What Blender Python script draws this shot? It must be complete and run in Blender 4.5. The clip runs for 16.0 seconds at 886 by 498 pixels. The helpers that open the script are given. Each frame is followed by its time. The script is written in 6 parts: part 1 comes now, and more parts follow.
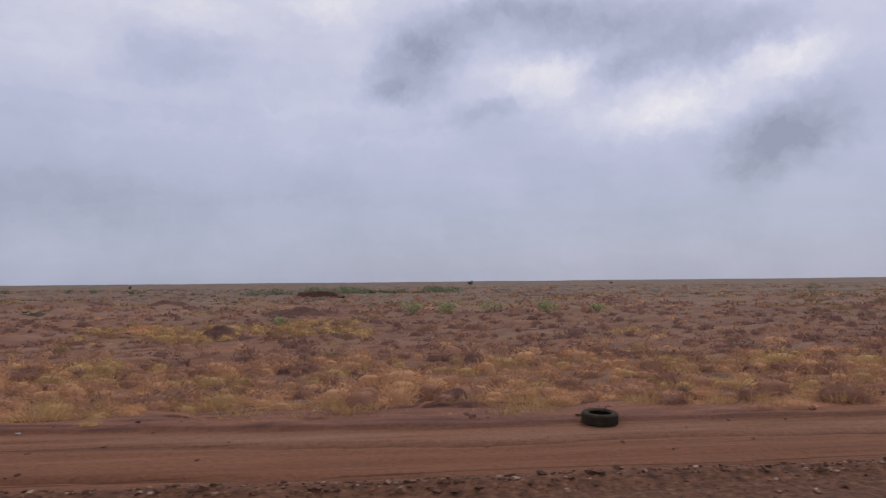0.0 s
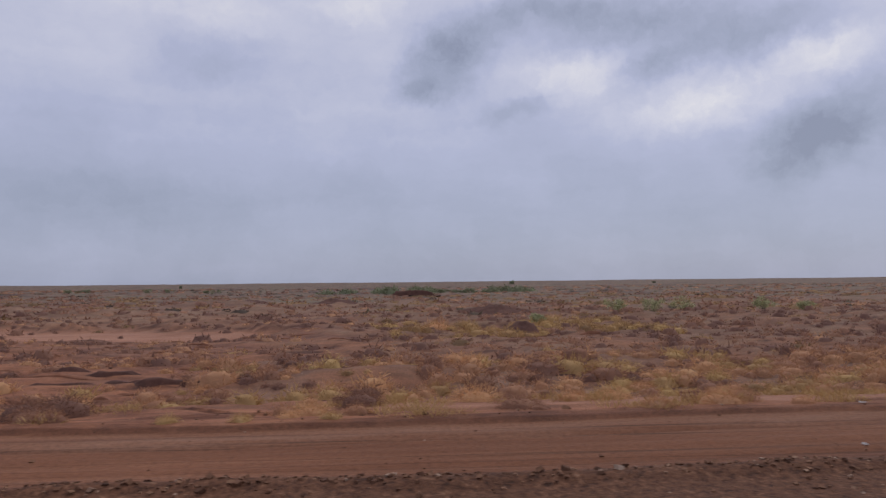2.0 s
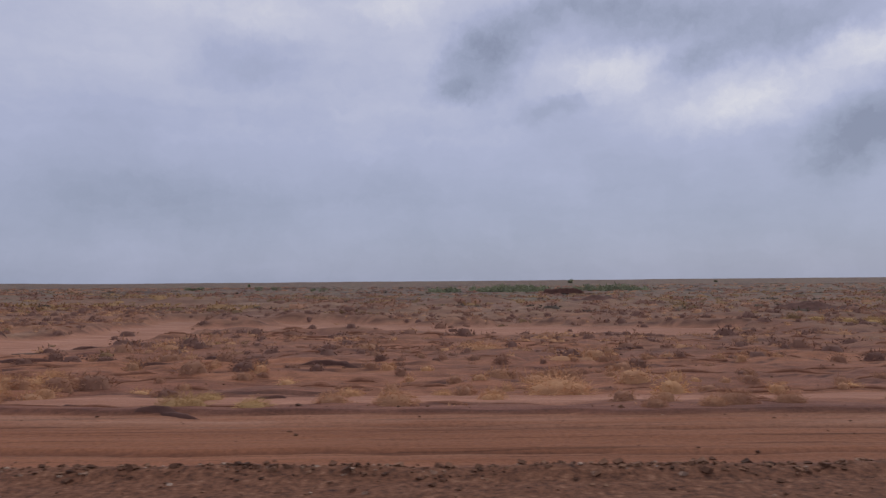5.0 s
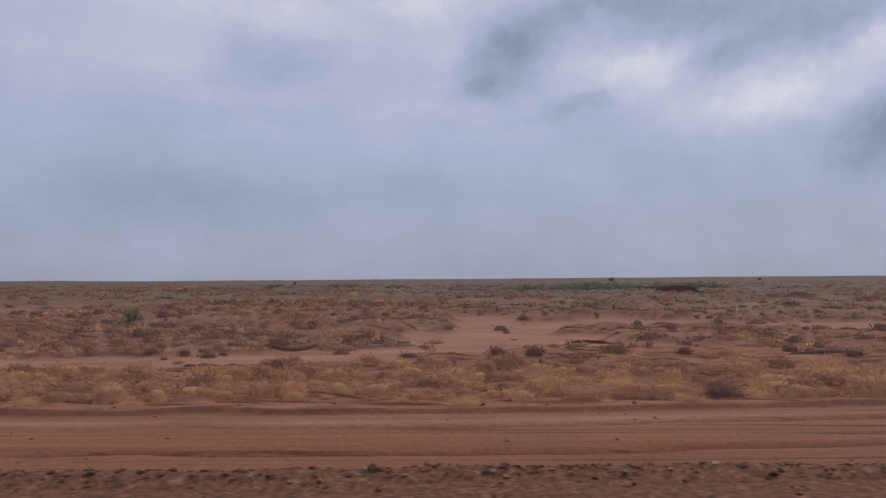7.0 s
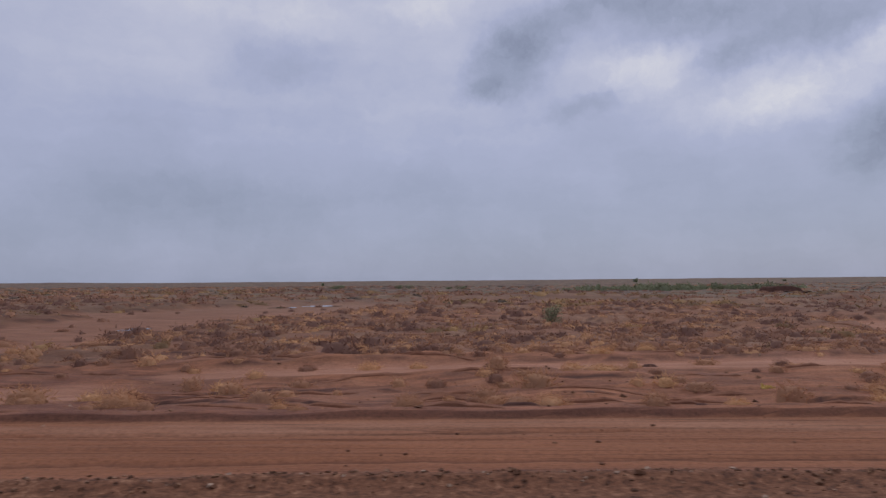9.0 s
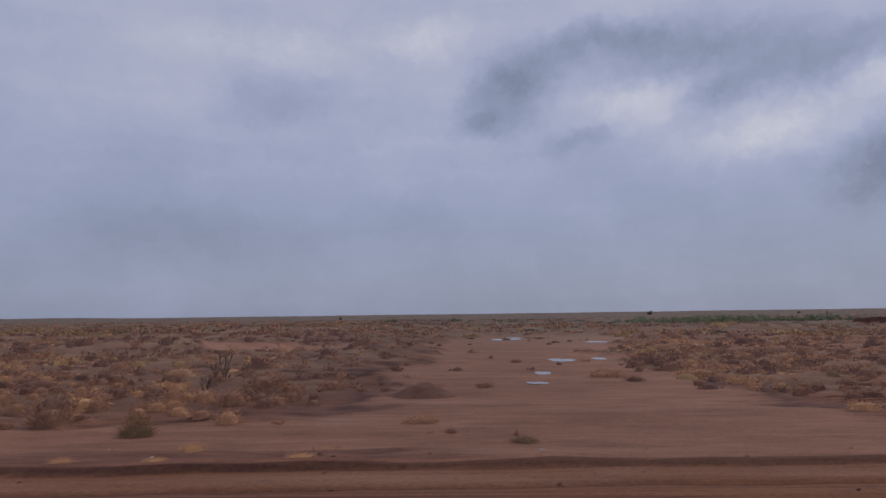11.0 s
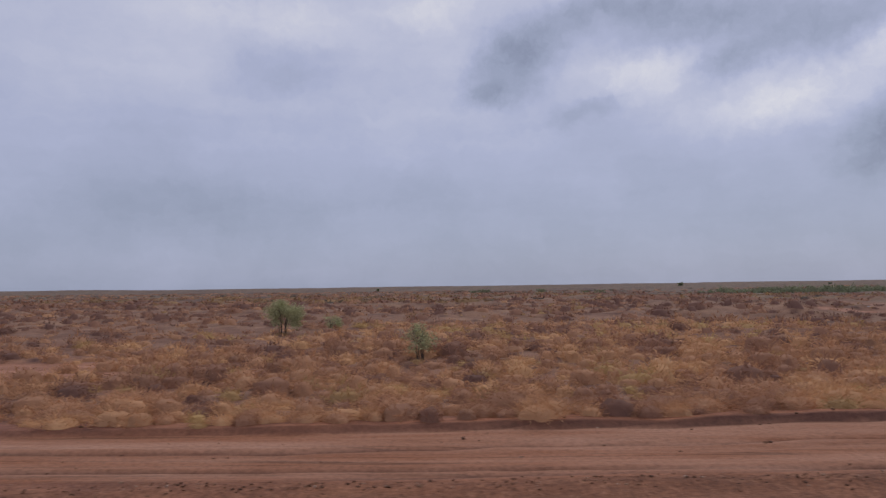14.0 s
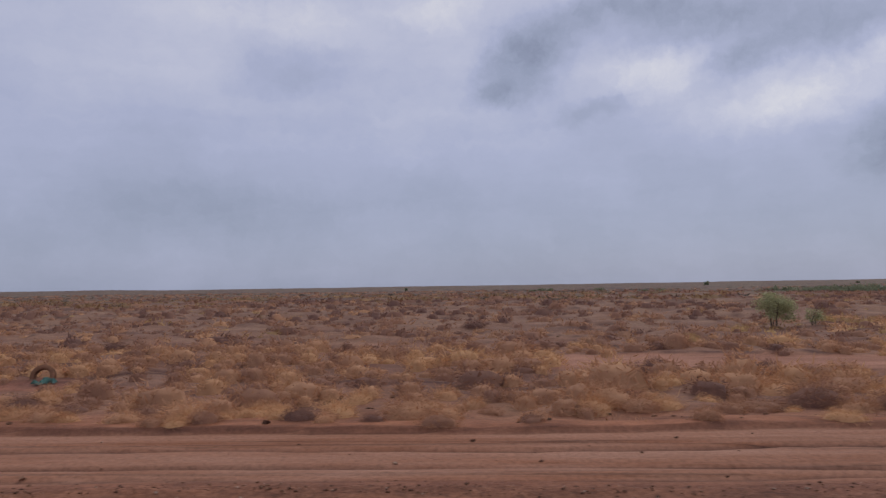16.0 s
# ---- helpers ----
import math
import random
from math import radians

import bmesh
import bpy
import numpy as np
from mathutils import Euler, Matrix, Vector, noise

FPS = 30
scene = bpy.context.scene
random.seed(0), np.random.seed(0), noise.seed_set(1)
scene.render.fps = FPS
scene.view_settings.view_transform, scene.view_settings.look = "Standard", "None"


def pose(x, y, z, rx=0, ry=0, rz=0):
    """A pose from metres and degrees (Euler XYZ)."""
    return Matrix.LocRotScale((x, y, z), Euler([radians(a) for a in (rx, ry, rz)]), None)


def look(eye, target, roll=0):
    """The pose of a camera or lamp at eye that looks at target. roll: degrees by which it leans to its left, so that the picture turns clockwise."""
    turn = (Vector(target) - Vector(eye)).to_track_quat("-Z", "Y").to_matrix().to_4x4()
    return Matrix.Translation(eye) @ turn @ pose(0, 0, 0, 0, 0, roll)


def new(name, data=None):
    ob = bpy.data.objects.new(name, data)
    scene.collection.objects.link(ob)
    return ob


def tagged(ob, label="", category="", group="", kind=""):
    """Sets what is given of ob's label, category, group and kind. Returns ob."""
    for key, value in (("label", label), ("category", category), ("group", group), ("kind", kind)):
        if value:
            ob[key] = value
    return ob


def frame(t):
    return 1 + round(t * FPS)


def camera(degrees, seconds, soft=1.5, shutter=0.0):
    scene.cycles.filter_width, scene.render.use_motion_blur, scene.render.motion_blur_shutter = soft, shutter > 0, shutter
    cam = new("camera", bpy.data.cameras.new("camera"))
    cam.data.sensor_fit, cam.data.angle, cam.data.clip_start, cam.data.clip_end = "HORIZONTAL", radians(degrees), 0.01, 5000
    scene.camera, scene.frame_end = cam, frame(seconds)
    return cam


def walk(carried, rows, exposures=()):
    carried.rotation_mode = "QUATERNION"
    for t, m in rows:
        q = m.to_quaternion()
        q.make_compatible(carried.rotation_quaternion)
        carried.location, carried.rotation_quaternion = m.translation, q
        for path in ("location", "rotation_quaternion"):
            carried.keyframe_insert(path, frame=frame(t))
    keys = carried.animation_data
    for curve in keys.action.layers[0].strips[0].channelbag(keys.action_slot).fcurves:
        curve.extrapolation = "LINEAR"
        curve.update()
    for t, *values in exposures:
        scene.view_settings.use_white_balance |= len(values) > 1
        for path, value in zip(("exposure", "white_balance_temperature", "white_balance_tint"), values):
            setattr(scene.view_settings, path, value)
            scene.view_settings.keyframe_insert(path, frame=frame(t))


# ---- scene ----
import collections

cam = camera(65.0, 16.0, soft=1.35, shutter=0.08)
# seconds, metres along the road, pitch, lean, heading
PATH = [
    (0, -0.00, 2.61, 0.58, -6.03),
    (0.5, -4.69, 2.58, 0.62, -5.36),
    (1, -9.47, 2.61, 0.62, -4.81),
    (1.5, -14.35, 2.63, 0.62, -4.23),
    (2, -19.36, 2.62, 0.63, -3.60),
    (2.5, -24.58, 2.61, 0.65, -3.06),
    (3, -30.11, 2.61, 0.66, -2.68),
    (3.5, -35.76, 2.60, 0.63, -2.13),
    (4.2, -43.56, 2.58, 0.59, -1.37),
    (4.9, -51.53, 2.57, 0.55, -0.61),
    (5.5, -58.74, 2.56, 0.51, 0.04),
    (6, -65.07, 2.51, 0.51, 0.63),
    (6.5, -71.72, 2.47, 0.51, 1.09),
    (7, -78.55, 2.40, 0.48, 1.47),
    (7.5, -85.44, 2.40, 0.49, 1.72),
    (8, -92.43, 2.41, 0.50, 1.93),
    (8.5, -99.54, 2.42, 0.51, 2.05),
    (8.9, -105.24, 2.47, 0.52, 1.99),
    (9.4, -112.29, 3.67, 0.59, 1.92),
    (9.9, -119.24, 8.50, 0.67, 1.84),
    (10.3, -124.80, 12.55, 0.73, 1.78),
    (10.6, -128.98, 12.11, 0.77, 1.74),
    (10.8, -131.77, 9.59, 0.80, 1.71),
    (10.9, -133.16, 7.45, 0.88, 1.69),
    (11, -134.56, 5.29, 0.80, 1.68),
    (11.1, -135.96, 3.95, 0.80, 1.68),
    (11.2, -137.35, 3.23, 0.84, 1.68),
    (11.3, -138.74, 2.95, 0.84, 1.68),
    (11.5, -141.53, 2.84, 0.88, 1.68),
    (12, -148.46, 2.84, 0.88, 1.76),
    (12.5, -155.28, 2.95, 0.91, 1.84),
    (13, -161.93, 2.97, 0.90, 1.97),
    (13.5, -168.51, 2.98, 0.88, 2.05),
    (14, -175.10, 2.99, 0.86, 2.14),
    (14.5, -181.57, 3.00, 0.84, 2.30),
    (15, -187.76, 2.99, 0.88, 2.55),
    (15.5, -193.77, 2.98, 0.91, 2.72),
    (16, -199.68, 2.98, 0.95, 2.89),
]
EYE = 2.1
EXPOSURES = [(0, 0.03, 6750, 10), (1.2, -0.01, 6680, 10), (2.0, -0.12, 6560, 10), (2.5, -0.14, 6500, 10), (5.5, -0.2, 6450, 10), (8.5, -0.2, 6450, 10), (10.6, -0.55, 6250, 10), (11.0, -0.47, 6250, 10), (11.4, 0.02, 6640, 10), (12.0, 0.06, 6660, 10), (13.0, -0.13, 6500, 10), (14.5, -0.2, 6450, 10), (16.0, -0.22, 6450, 10)]
walk(cam, [(t, pose(x, 0, EYE, 90 + p, r, h)) for t, x, p, r, h in PATH], EXPOSURES)

# ---- light: a cloudy sky and a weak veiled sun ----
SUN_EL, SUN_AZ = 48.0, 35.0     # degrees; azimuth from +y towards +x


def link(nt, a, b):
    nt.links.new(a, b)


def node(nt, kind, **props):
    n = nt.nodes.new(kind)
    for k, v in props.items():
        if k == "op":
            n.operation = v
        elif k == "blend":
            n.blend_type = v
        elif k == "dtype":
            n.data_type = v
    return n


def math_node(nt, op, a, b=None):
    n = node(nt, "ShaderNodeMath", op=op)
    for i, v in enumerate((a, b)):
        if v is None:
            continue
        if isinstance(v, (int, float)):
            n.inputs[i].default_value = v
        else:
            link(nt, v, n.inputs[i])
    return n.outputs[0]


def vec_node(nt, op, a, b):
    n = node(nt, "ShaderNodeVectorMath", op=op)
    for i, v in enumerate((a, b)):
        if isinstance(v, tuple):
            n.inputs[i].default_value = v
        else:
            link(nt, v, n.inputs[i])
    return n


def mix_color(nt, fac, a, b, blend="MIX"):
    n = node(nt, "ShaderNodeMix", dtype="RGBA", blend=blend)
    for s, v in ((n.inputs[0], fac), (n.inputs[6], a), (n.inputs[7], b)):
        if isinstance(v, (int, float)):
            s.default_value = v
        elif isinstance(v, tuple):
            s.default_value = (*v, 1)
        else:
            link(nt, v, s)
    return n.outputs[2]


def ramp(nt, fac, stops):
    n = nt.nodes.new("ShaderNodeValToRGB")
    e = n.color_ramp.elements
    while len(e) < len(stops):
        e.new(0.5)
    for s, (p, c) in zip(e, stops):
        s.position = p
        s.color = (*c, 1) if len(c) == 3 else c
    link(nt, fac, n.inputs[0])
    return n.outputs[0]


def noise_tex(nt, vec, scale, detail=4, rough=0.55, distortion=0.0):
    n = nt.nodes.new("ShaderNodeTexNoise")
    n.inputs["Scale"].default_value = scale
    n.inputs["Detail"].default_value = detail
    n.inputs["Roughness"].default_value = rough
    n.inputs["Distortion"].default_value = distortion
    if vec is not None:
        link(nt, vec, n.inputs["Vector"])
    return n


def make_sky():
    w = bpy.data.worlds.new("cloudy_sky")
    scene.world = w
    w.use_nodes = True
    nt = w.node_tree
    nt.nodes.clear()
    out = nt.nodes.new("ShaderNodeOutputWorld")
    sky = nt.nodes.new("ShaderNodeTexSky")
    sky.sky_type, sky.sun_disc = "NISHITA", False
    sky.sun_elevation, sky.sun_rotation = radians(SUN_EL), radians(SUN_AZ)
    clear = nt.nodes.new("ShaderNodeBackground")
    clear.inputs[1].default_value = 0.1
    link(nt, sky.outputs[0], clear.inputs[0])
    tc = nt.nodes.new("ShaderNodeTexCoord")
    d = node(nt, "ShaderNodeVectorMath", op="NORMALIZE")
    link(nt, tc.outputs["Generated"], d.inputs[0])
    sep = nt.nodes.new("ShaderNodeSeparateXYZ")
    link(nt, d.outputs[0], sep.inputs[0])
    az = math_node(nt, "MULTIPLY", math_node(nt, "ARCTAN2", sep.outputs[0], sep.outputs[1]), 57.2958)
    el = math_node(nt, "MULTIPLY", math_node(nt, "ARCSINE", sep.outputs[2]), 57.2958)
    flat = nt.nodes.new("ShaderNodeCombineXYZ")
    link(nt, az, flat.inputs[0])
    link(nt, el, flat.inputs[1])
    # ragged edges: shift the place by noise, coarse and fine
    n1 = noise_tex(nt, flat.outputs[0], 0.16, 5, 0.6)
    n2 = noise_tex(nt, flat.outputs[0], 0.75, 4, 0.6)
    w1 = vec_node(nt, "SUBTRACT", n1.outputs["Color"], (0.5, 0.5, 0.5))
    w2 = vec_node(nt, "SUBTRACT", n2.outputs["Color"], (0.5, 0.5, 0.5))
    s1 = vec_node(nt, "MULTIPLY", w1.outputs[0], (3.0, 2.0, 0))
    s2 = vec_node(nt, "MULTIPLY", w2.outputs[0], (2.6, 1.8, 0))
    p = vec_node(nt, "ADD", vec_node(nt, "ADD", flat.outputs[0], s1.outputs[0]).outputs[0], s2.outputs[0]).outputs[0]
    # clouds: bearing, height, half width, half height, tilt (degrees), weight
    dark = [(3.6, 17.3, 3.3, 2.4, 30, -0.29), (1.6, 15.4, 1.8, 0.9, 10, -0.18), (7.0, 19.9, 4.0, 1.6, 15, -0.25), (16.8, 20.2, 4.8, 2.0, -5, -0.3),
            (11.6, 21.8, 4.0, 1.1, 0, -0.18), (21.2, 16.6, 3.6, 1.2, 18, -0.28), (23.8, 19.9, 3.8, 1.5, 0, -0.22), (28.6, 18.0, 4.4, 1.4, 10, -0.24),
            (10.0, 14.1, 2.6, 0.8, 18, -0.17), (30.8, 9.6, 3.2, 2.2, 30, -0.32), (34.6, 11.4, 3.0, 2.2, 20, -0.28), (-15.4, 17.0, 4.2, 1.6, 10, -0.13),
            (-22.0, 6.6, 8.0, 2.0, -6, -0.12), (-8.0, 7.4, 9.0, 1.6, 0, -0.05)]
    bright = [(14.2, 15.8, 4.5, 1.7, -5, 0.2), (26.3, 13.6, 4.4, 1.7, 6, 0.22), (20.2, 12.0, 5.0, 1.6, 0, 0.13), (33.2, 15.8, 3.0, 1.4, 10, 0.2),
              (-3.0, 22.0, 4.0, 1.4, 0, 0.16), (-18.0, 21.2, 7.0, 1.4, 0, 0.12), (-6.0, 13.0, 12.0, 4.0, 0, 0.05)]
    total = math_node(nt, "MULTIPLY", math_node(nt, "SUBTRACT", noise_tex(nt, p, 0.1, 5, 0.6).outputs["Fac"], 0.5), 0.34)
    streaky = vec_node(nt, "MULTIPLY", p, (0.045, 0.34, 1)).outputs[0]
    total = math_node(nt, "ADD", total, math_node(nt, "MULTIPLY", math_node(nt, "SUBTRACT", noise_tex(nt, streaky, 1.0, 5, 0.6).outputs["Fac"], 0.5), 0.2))
    patchy = math_node(nt, "ADD", 0.35, math_node(nt, "MULTIPLY", noise_tex(nt, p, 0.45, 6, 0.65).outputs["Fac"], 1.5))
    for a, e, ra, re, tilt, weight in dark + bright:
        ct, st = math.cos(radians(tilt)), math.sin(radians(tilt))
        d = vec_node(nt, "SUBTRACT", p, (a, e, 0)).outputs[0]
        u = vec_node(nt, "DOT_PRODUCT", d, (ct / ra, st / ra, 0)).outputs["Value"]
        v = vec_node(nt, "DOT_PRODUCT", d, (-st / re, ct / re, 0)).outputs["Value"]
        r2 = math_node(nt, "ADD", math_node(nt, "MULTIPLY", u, u), math_node(nt, "MULTIPLY", v, v))
        g = math_node(nt, "POWER", 2.71828, math_node(nt, "MULTIPLY", math_node(nt, "POWER", r2, 1.25), -0.8))
        total = math_node(nt, "ADD", total, math_node(nt, "MULTIPLY", math_node(nt, "MULTIPLY", g, weight), patchy))
    # low sky is duller
    low = ramp(nt, math_node(nt, "MULTIPLY", el, 1 / 40.0), [(0.0, (0.22,) * 3), (0.2, (0.355,) * 3), (0.42, (0.53,) * 3), (1.0, (0.66,) * 3)])
    level = math_node(nt, "ADD", total, low)
    col = ramp(nt, level, [(0.0, (0.27, 0.3, 0.42)), (0.2, (0.35, 0.388, 0.53)), (0.45, (0.47, 0.503, 0.69)), (0.62, (0.612, 0.628, 0.778)), (0.9, (0.9, 0.88, 0.9))])
    cloud = nt.nodes.new("ShaderNodeBackground")
    cloud.inputs[1].default_value = 1.0
    link(nt, col, cloud.inputs[0])
    m = nt.nodes.new("ShaderNodeMixShader")
    m.inputs[0].default_value = 0.92
    link(nt, clear.outputs[0], m.inputs[1])
    link(nt, cloud.outputs[0], m.inputs[2])
    link(nt, m.outputs[0], out.inputs[0])


make_sky()
sun = new("sun", bpy.data.lights.new("sun", "SUN"))
sun.data.energy, sun.data.angle, sun.data.color = 0.9, radians(14), (1.0, 0.95, 0.88)
ea, aa = radians(SUN_EL), radians(SUN_AZ)
sun.matrix_world = look((math.cos(ea) * math.sin(aa) * 50, math.cos(ea) * math.cos(aa) * 50, math.sin(ea) * 50), (0, 0, 0))


# ---- materials ----
def material(name):
    m = bpy.data.materials.new(name)
    m.use_nodes = True
    nt = m.node_tree
    b = nt.nodes["Principled BSDF"]
    b.inputs["Roughness"].default_value = 0.9
    b.inputs["Specular IOR Level"].default_value = 0.2
    return m, nt, b


def attribute(nt, name):
    n = nt.nodes.new("ShaderNodeAttribute")
    n.attribute_name = name
    return n.outputs["Fac"]


def place(nt, scale=(1, 1, 1)):
    g = nt.nodes.new("ShaderNodeNewGeometry")
    return vec_node(nt, "MULTIPLY", g.outputs["Position"], scale).outputs[0]


def bump(nt, b, height, strength, distance):
    n = nt.nodes.new("ShaderNodeBump")
    n.inputs["Strength"].default_value = strength
    n.inputs["Distance"].default_value = distance
    link(nt, height, n.inputs["Height"])
    link(nt, n.outputs[0], b.inputs["Normal"])


def soil_material():
    m, nt, b = material("red_soil")
    p = place(nt)
    big = noise_tex(nt, place(nt, (0.045, 0.15, 1.0)), 1.0, 6, 0.62).outputs["Fac"]
    mid = noise_tex(nt, p, 0.9, 5, 0.65).outputs["Fac"]
    fine = noise_tex(nt, p, 14.0, 5, 0.7).outputs["Fac"]
    soil = ramp(nt, mid, [(0.3, (0.155, 0.06, 0.032)), (0.5, (0.29, 0.117, 0.06)), (0.7, (0.37, 0.162, 0.087))])
    soil = mix_color(nt, ramp(nt, big, [(0.42, (0,) * 3), (0.6, (1,) * 3)]), soil, mix_color(nt, 0.62, soil, (0.14, 0.062, 0.05)))
    # pale washed clay
    clay = ramp(nt, noise_tex(nt, place(nt, (0.35, 1.0, 1.0)), 0.5, 6, 0.65).outputs["Fac"], [(0.3, (0.28, 0.125, 0.075)), (0.55, (0.385, 0.185, 0.116)), (0.75, (0.46, 0.245, 0.168))])
    col = mix_color(nt, attribute(nt, "clay"), soil, clay)
    # thin crusts and wash lines, longer along the plain than across
    crust = noise_tex(nt, place(nt, (0.5, 2.6, 1.0)), 1.0, 6, 0.68, 0.4).outputs["Fac"]
    crust = ramp(nt, crust, [(0.36, (0.66, 0.62, 0.62)), (0.45, (0.98, 0.98, 0.98)), (0.55, (1.14, 1.14, 1.14)), (0.66, (1.42, 1.46, 1.5))])
    col = mix_color(nt, math_node(nt, "SUBTRACT", 0.95, math_node(nt, "MULTIPLY", attribute(nt, "clay"), 0.55)), col, mix_color(nt, 1.0, col, crust, "MULTIPLY"))
    # plant litter and low dry growth, further off olive, greyed to stand in for haze
    litter = ramp(nt, noise_tex(nt, place(nt, (0.6, 1.0, 1.0)), 0.5, 7, 0.75).outputs["Fac"], [(0.32, (0.133, 0.076, 0.059)), (0.46, (0.223, 0.126, 0.085)), (0.6, (0.304, 0.182, 0.117)), (0.8, (0.380, 0.250, 0.151))])
    col = mix_color(nt, attribute(nt, "litter"), col, litter)
    olive = ramp(nt, noise_tex(nt, place(nt, (0.04, 0.012, 1.0)), 1.0, 7, 0.72).outputs["Fac"], [(0.34, (0.07, 0.05, 0.046)), (0.43, (0.115, 0.078, 0.062)), (0.5, (0.21, 0.13, 0.09)), (0.57, (0.115, 0.098, 0.066)), (0.64, (0.24, 0.165, 0.11)), (0.74, (0.115, 0.09, 0.072))])
    col = mix_color(nt, attribute(nt, "plain"), col, olive)
    # graded track, streaked along its length
    streak = noise_tex(nt, place(nt, (0.06, 2.4, 1.0)), 1.0, 6, 0.7).outputs["Fac"]
    way = ramp(nt, streak, [(0.3, (0.15, 0.058, 0.031)), (0.46, (0.255, 0.103, 0.052)), (0.58, (0.3, 0.128, 0.068)), (0.72, (0.43, 0.225, 0.142))])
    lines = ramp(nt, noise_tex(nt, place(nt, (0.012, 1.5, 1.0)), 1.0, 3, 0.5).outputs["Fac"], [(0.0, (1,) * 3), (0.438, (1,) * 3), (0.448, (0.34,) * 3), (0.458, (1,) * 3), (0.545, (1,) * 3), (0.553, (0.45,) * 3), (0.561, (1,) * 3)])
    way = mix_color(nt, 0.5, way, ramp(nt, noise_tex(nt, place(nt, (0.3, 1.0, 1.0)), 0.8, 6, 0.7).outputs["Fac"], [(0.3, (0.22, 0.086, 0.043)), (0.7, (0.345, 0.14, 0.072))]))
    way = mix_color(nt, 0.9, way, lines, "MULTIPLY")
    col = mix_color(nt, attribute(nt, "track"), col, way)
    dust = math_node(nt, "MULTIPLY", attribute(nt, "dust"), ramp(nt, noise_tex(nt, place(nt, (0.12, 1.1, 1.0)), 1.0, 6, 0.7).outputs["Fac"], [(0.38, (0,) * 3), (0.66, (1,) * 3)]))
    col = mix_color(nt, dust, col, (0.45, 0.25, 0.168))
    grit = ramp(nt, noise_tex(nt, p, 7.0, 6, 0.75).outputs["Fac"], [(0.32, (0.06, 0.026, 0.016)), (0.47, (0.16, 0.068, 0.037)), (0.58, (0.21, 0.094, 0.052)), (0.7, (0.33, 0.175, 0.105))])
    col = mix_color(nt, attribute(nt, "gravel"), col, grit)
    # shade painted dark on the small cut banks, road-facing risers and ruts
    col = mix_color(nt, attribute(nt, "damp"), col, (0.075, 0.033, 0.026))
    # moist ground by the puddles; in the east the soil is only multiplied darker
    col = mix_color(nt, attribute(nt, "moist"), col, mix_color(nt, 1.0, col, (0.66, 0.66, 0.65), "MULTIPLY"))
    speck = ramp(nt, fine, [(0.25, (0.62,) * 3), (0.5, (1.0,) * 3), (0.8, (1.28,) * 3)])
    col = mix_color(nt, 1.0, col, speck, "MULTIPLY")
    link(nt, col, b.inputs["Base Color"])
    h = math_node(nt, "ADD", math_node(nt, "MULTIPLY", fine, 0.5), noise_tex(nt, p, 4.0, 5, 0.7).outputs["Fac"])
    bump(nt, b, h, 0.7, 0.05)
    return m


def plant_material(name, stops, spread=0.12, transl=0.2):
    """Dry growth: its colour runs along stops by tint, which differs by plant and is lighter at the tips."""
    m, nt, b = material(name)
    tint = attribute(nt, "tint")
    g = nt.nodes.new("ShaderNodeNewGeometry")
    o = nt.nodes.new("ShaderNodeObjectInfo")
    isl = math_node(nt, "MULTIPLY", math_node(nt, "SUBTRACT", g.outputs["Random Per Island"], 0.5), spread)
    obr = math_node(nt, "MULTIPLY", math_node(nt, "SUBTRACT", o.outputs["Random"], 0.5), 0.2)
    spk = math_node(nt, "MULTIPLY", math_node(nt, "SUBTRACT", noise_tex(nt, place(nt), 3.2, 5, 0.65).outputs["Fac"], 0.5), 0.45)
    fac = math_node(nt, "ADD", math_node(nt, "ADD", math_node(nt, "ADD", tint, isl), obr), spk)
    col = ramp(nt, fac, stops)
    link(nt, col, b.inputs["Base Color"])
    b.inputs["Roughness"].default_value = 0.85
    bump(nt, b, noise_tex(nt, place(nt), 26.0, 4, 0.7).outputs["Fac"], 0.6, 0.02)
    t = nt.nodes.new("ShaderNodeBsdfTranslucent")
    link(nt, col, t.inputs[0])
    mx = nt.nodes.new("ShaderNodeMixShader")
    mx.inputs[0].default_value = transl
    link(nt, b.outputs[0], mx.inputs[1])
    link(nt, t.outputs[0], mx.inputs[2])
    link(nt, mx.outputs[0], nt.nodes["Material Output"].inputs[0])
    return m


def plain_material(name, dark, light, scale, rough=0.8, relief=0.01, metal=0.0):
    m, nt, b = material(name)
    tc = nt.nodes.new("ShaderNodeTexCoord")
    n = noise_tex(nt, tc.outputs["Object"], scale, 6, 0.65).outputs["Fac"]
    n2 = noise_tex(nt, tc.outputs["Object"], scale * 7, 4, 0.6).outputs["Fac"]
    s = math_node(nt, "ADD", math_node(nt, "MULTIPLY", n, 0.7), math_node(nt, "MULTIPLY", n2, 0.3))
    link(nt, ramp(nt, s, [(0.3, dark), (0.7, light)]), b.inputs["Base Color"])
    b.inputs["Roughness"].default_value = rough
    b.inputs["Metallic"].default_value = metal
    bump(nt, b, s, 0.6, relief)
    return m


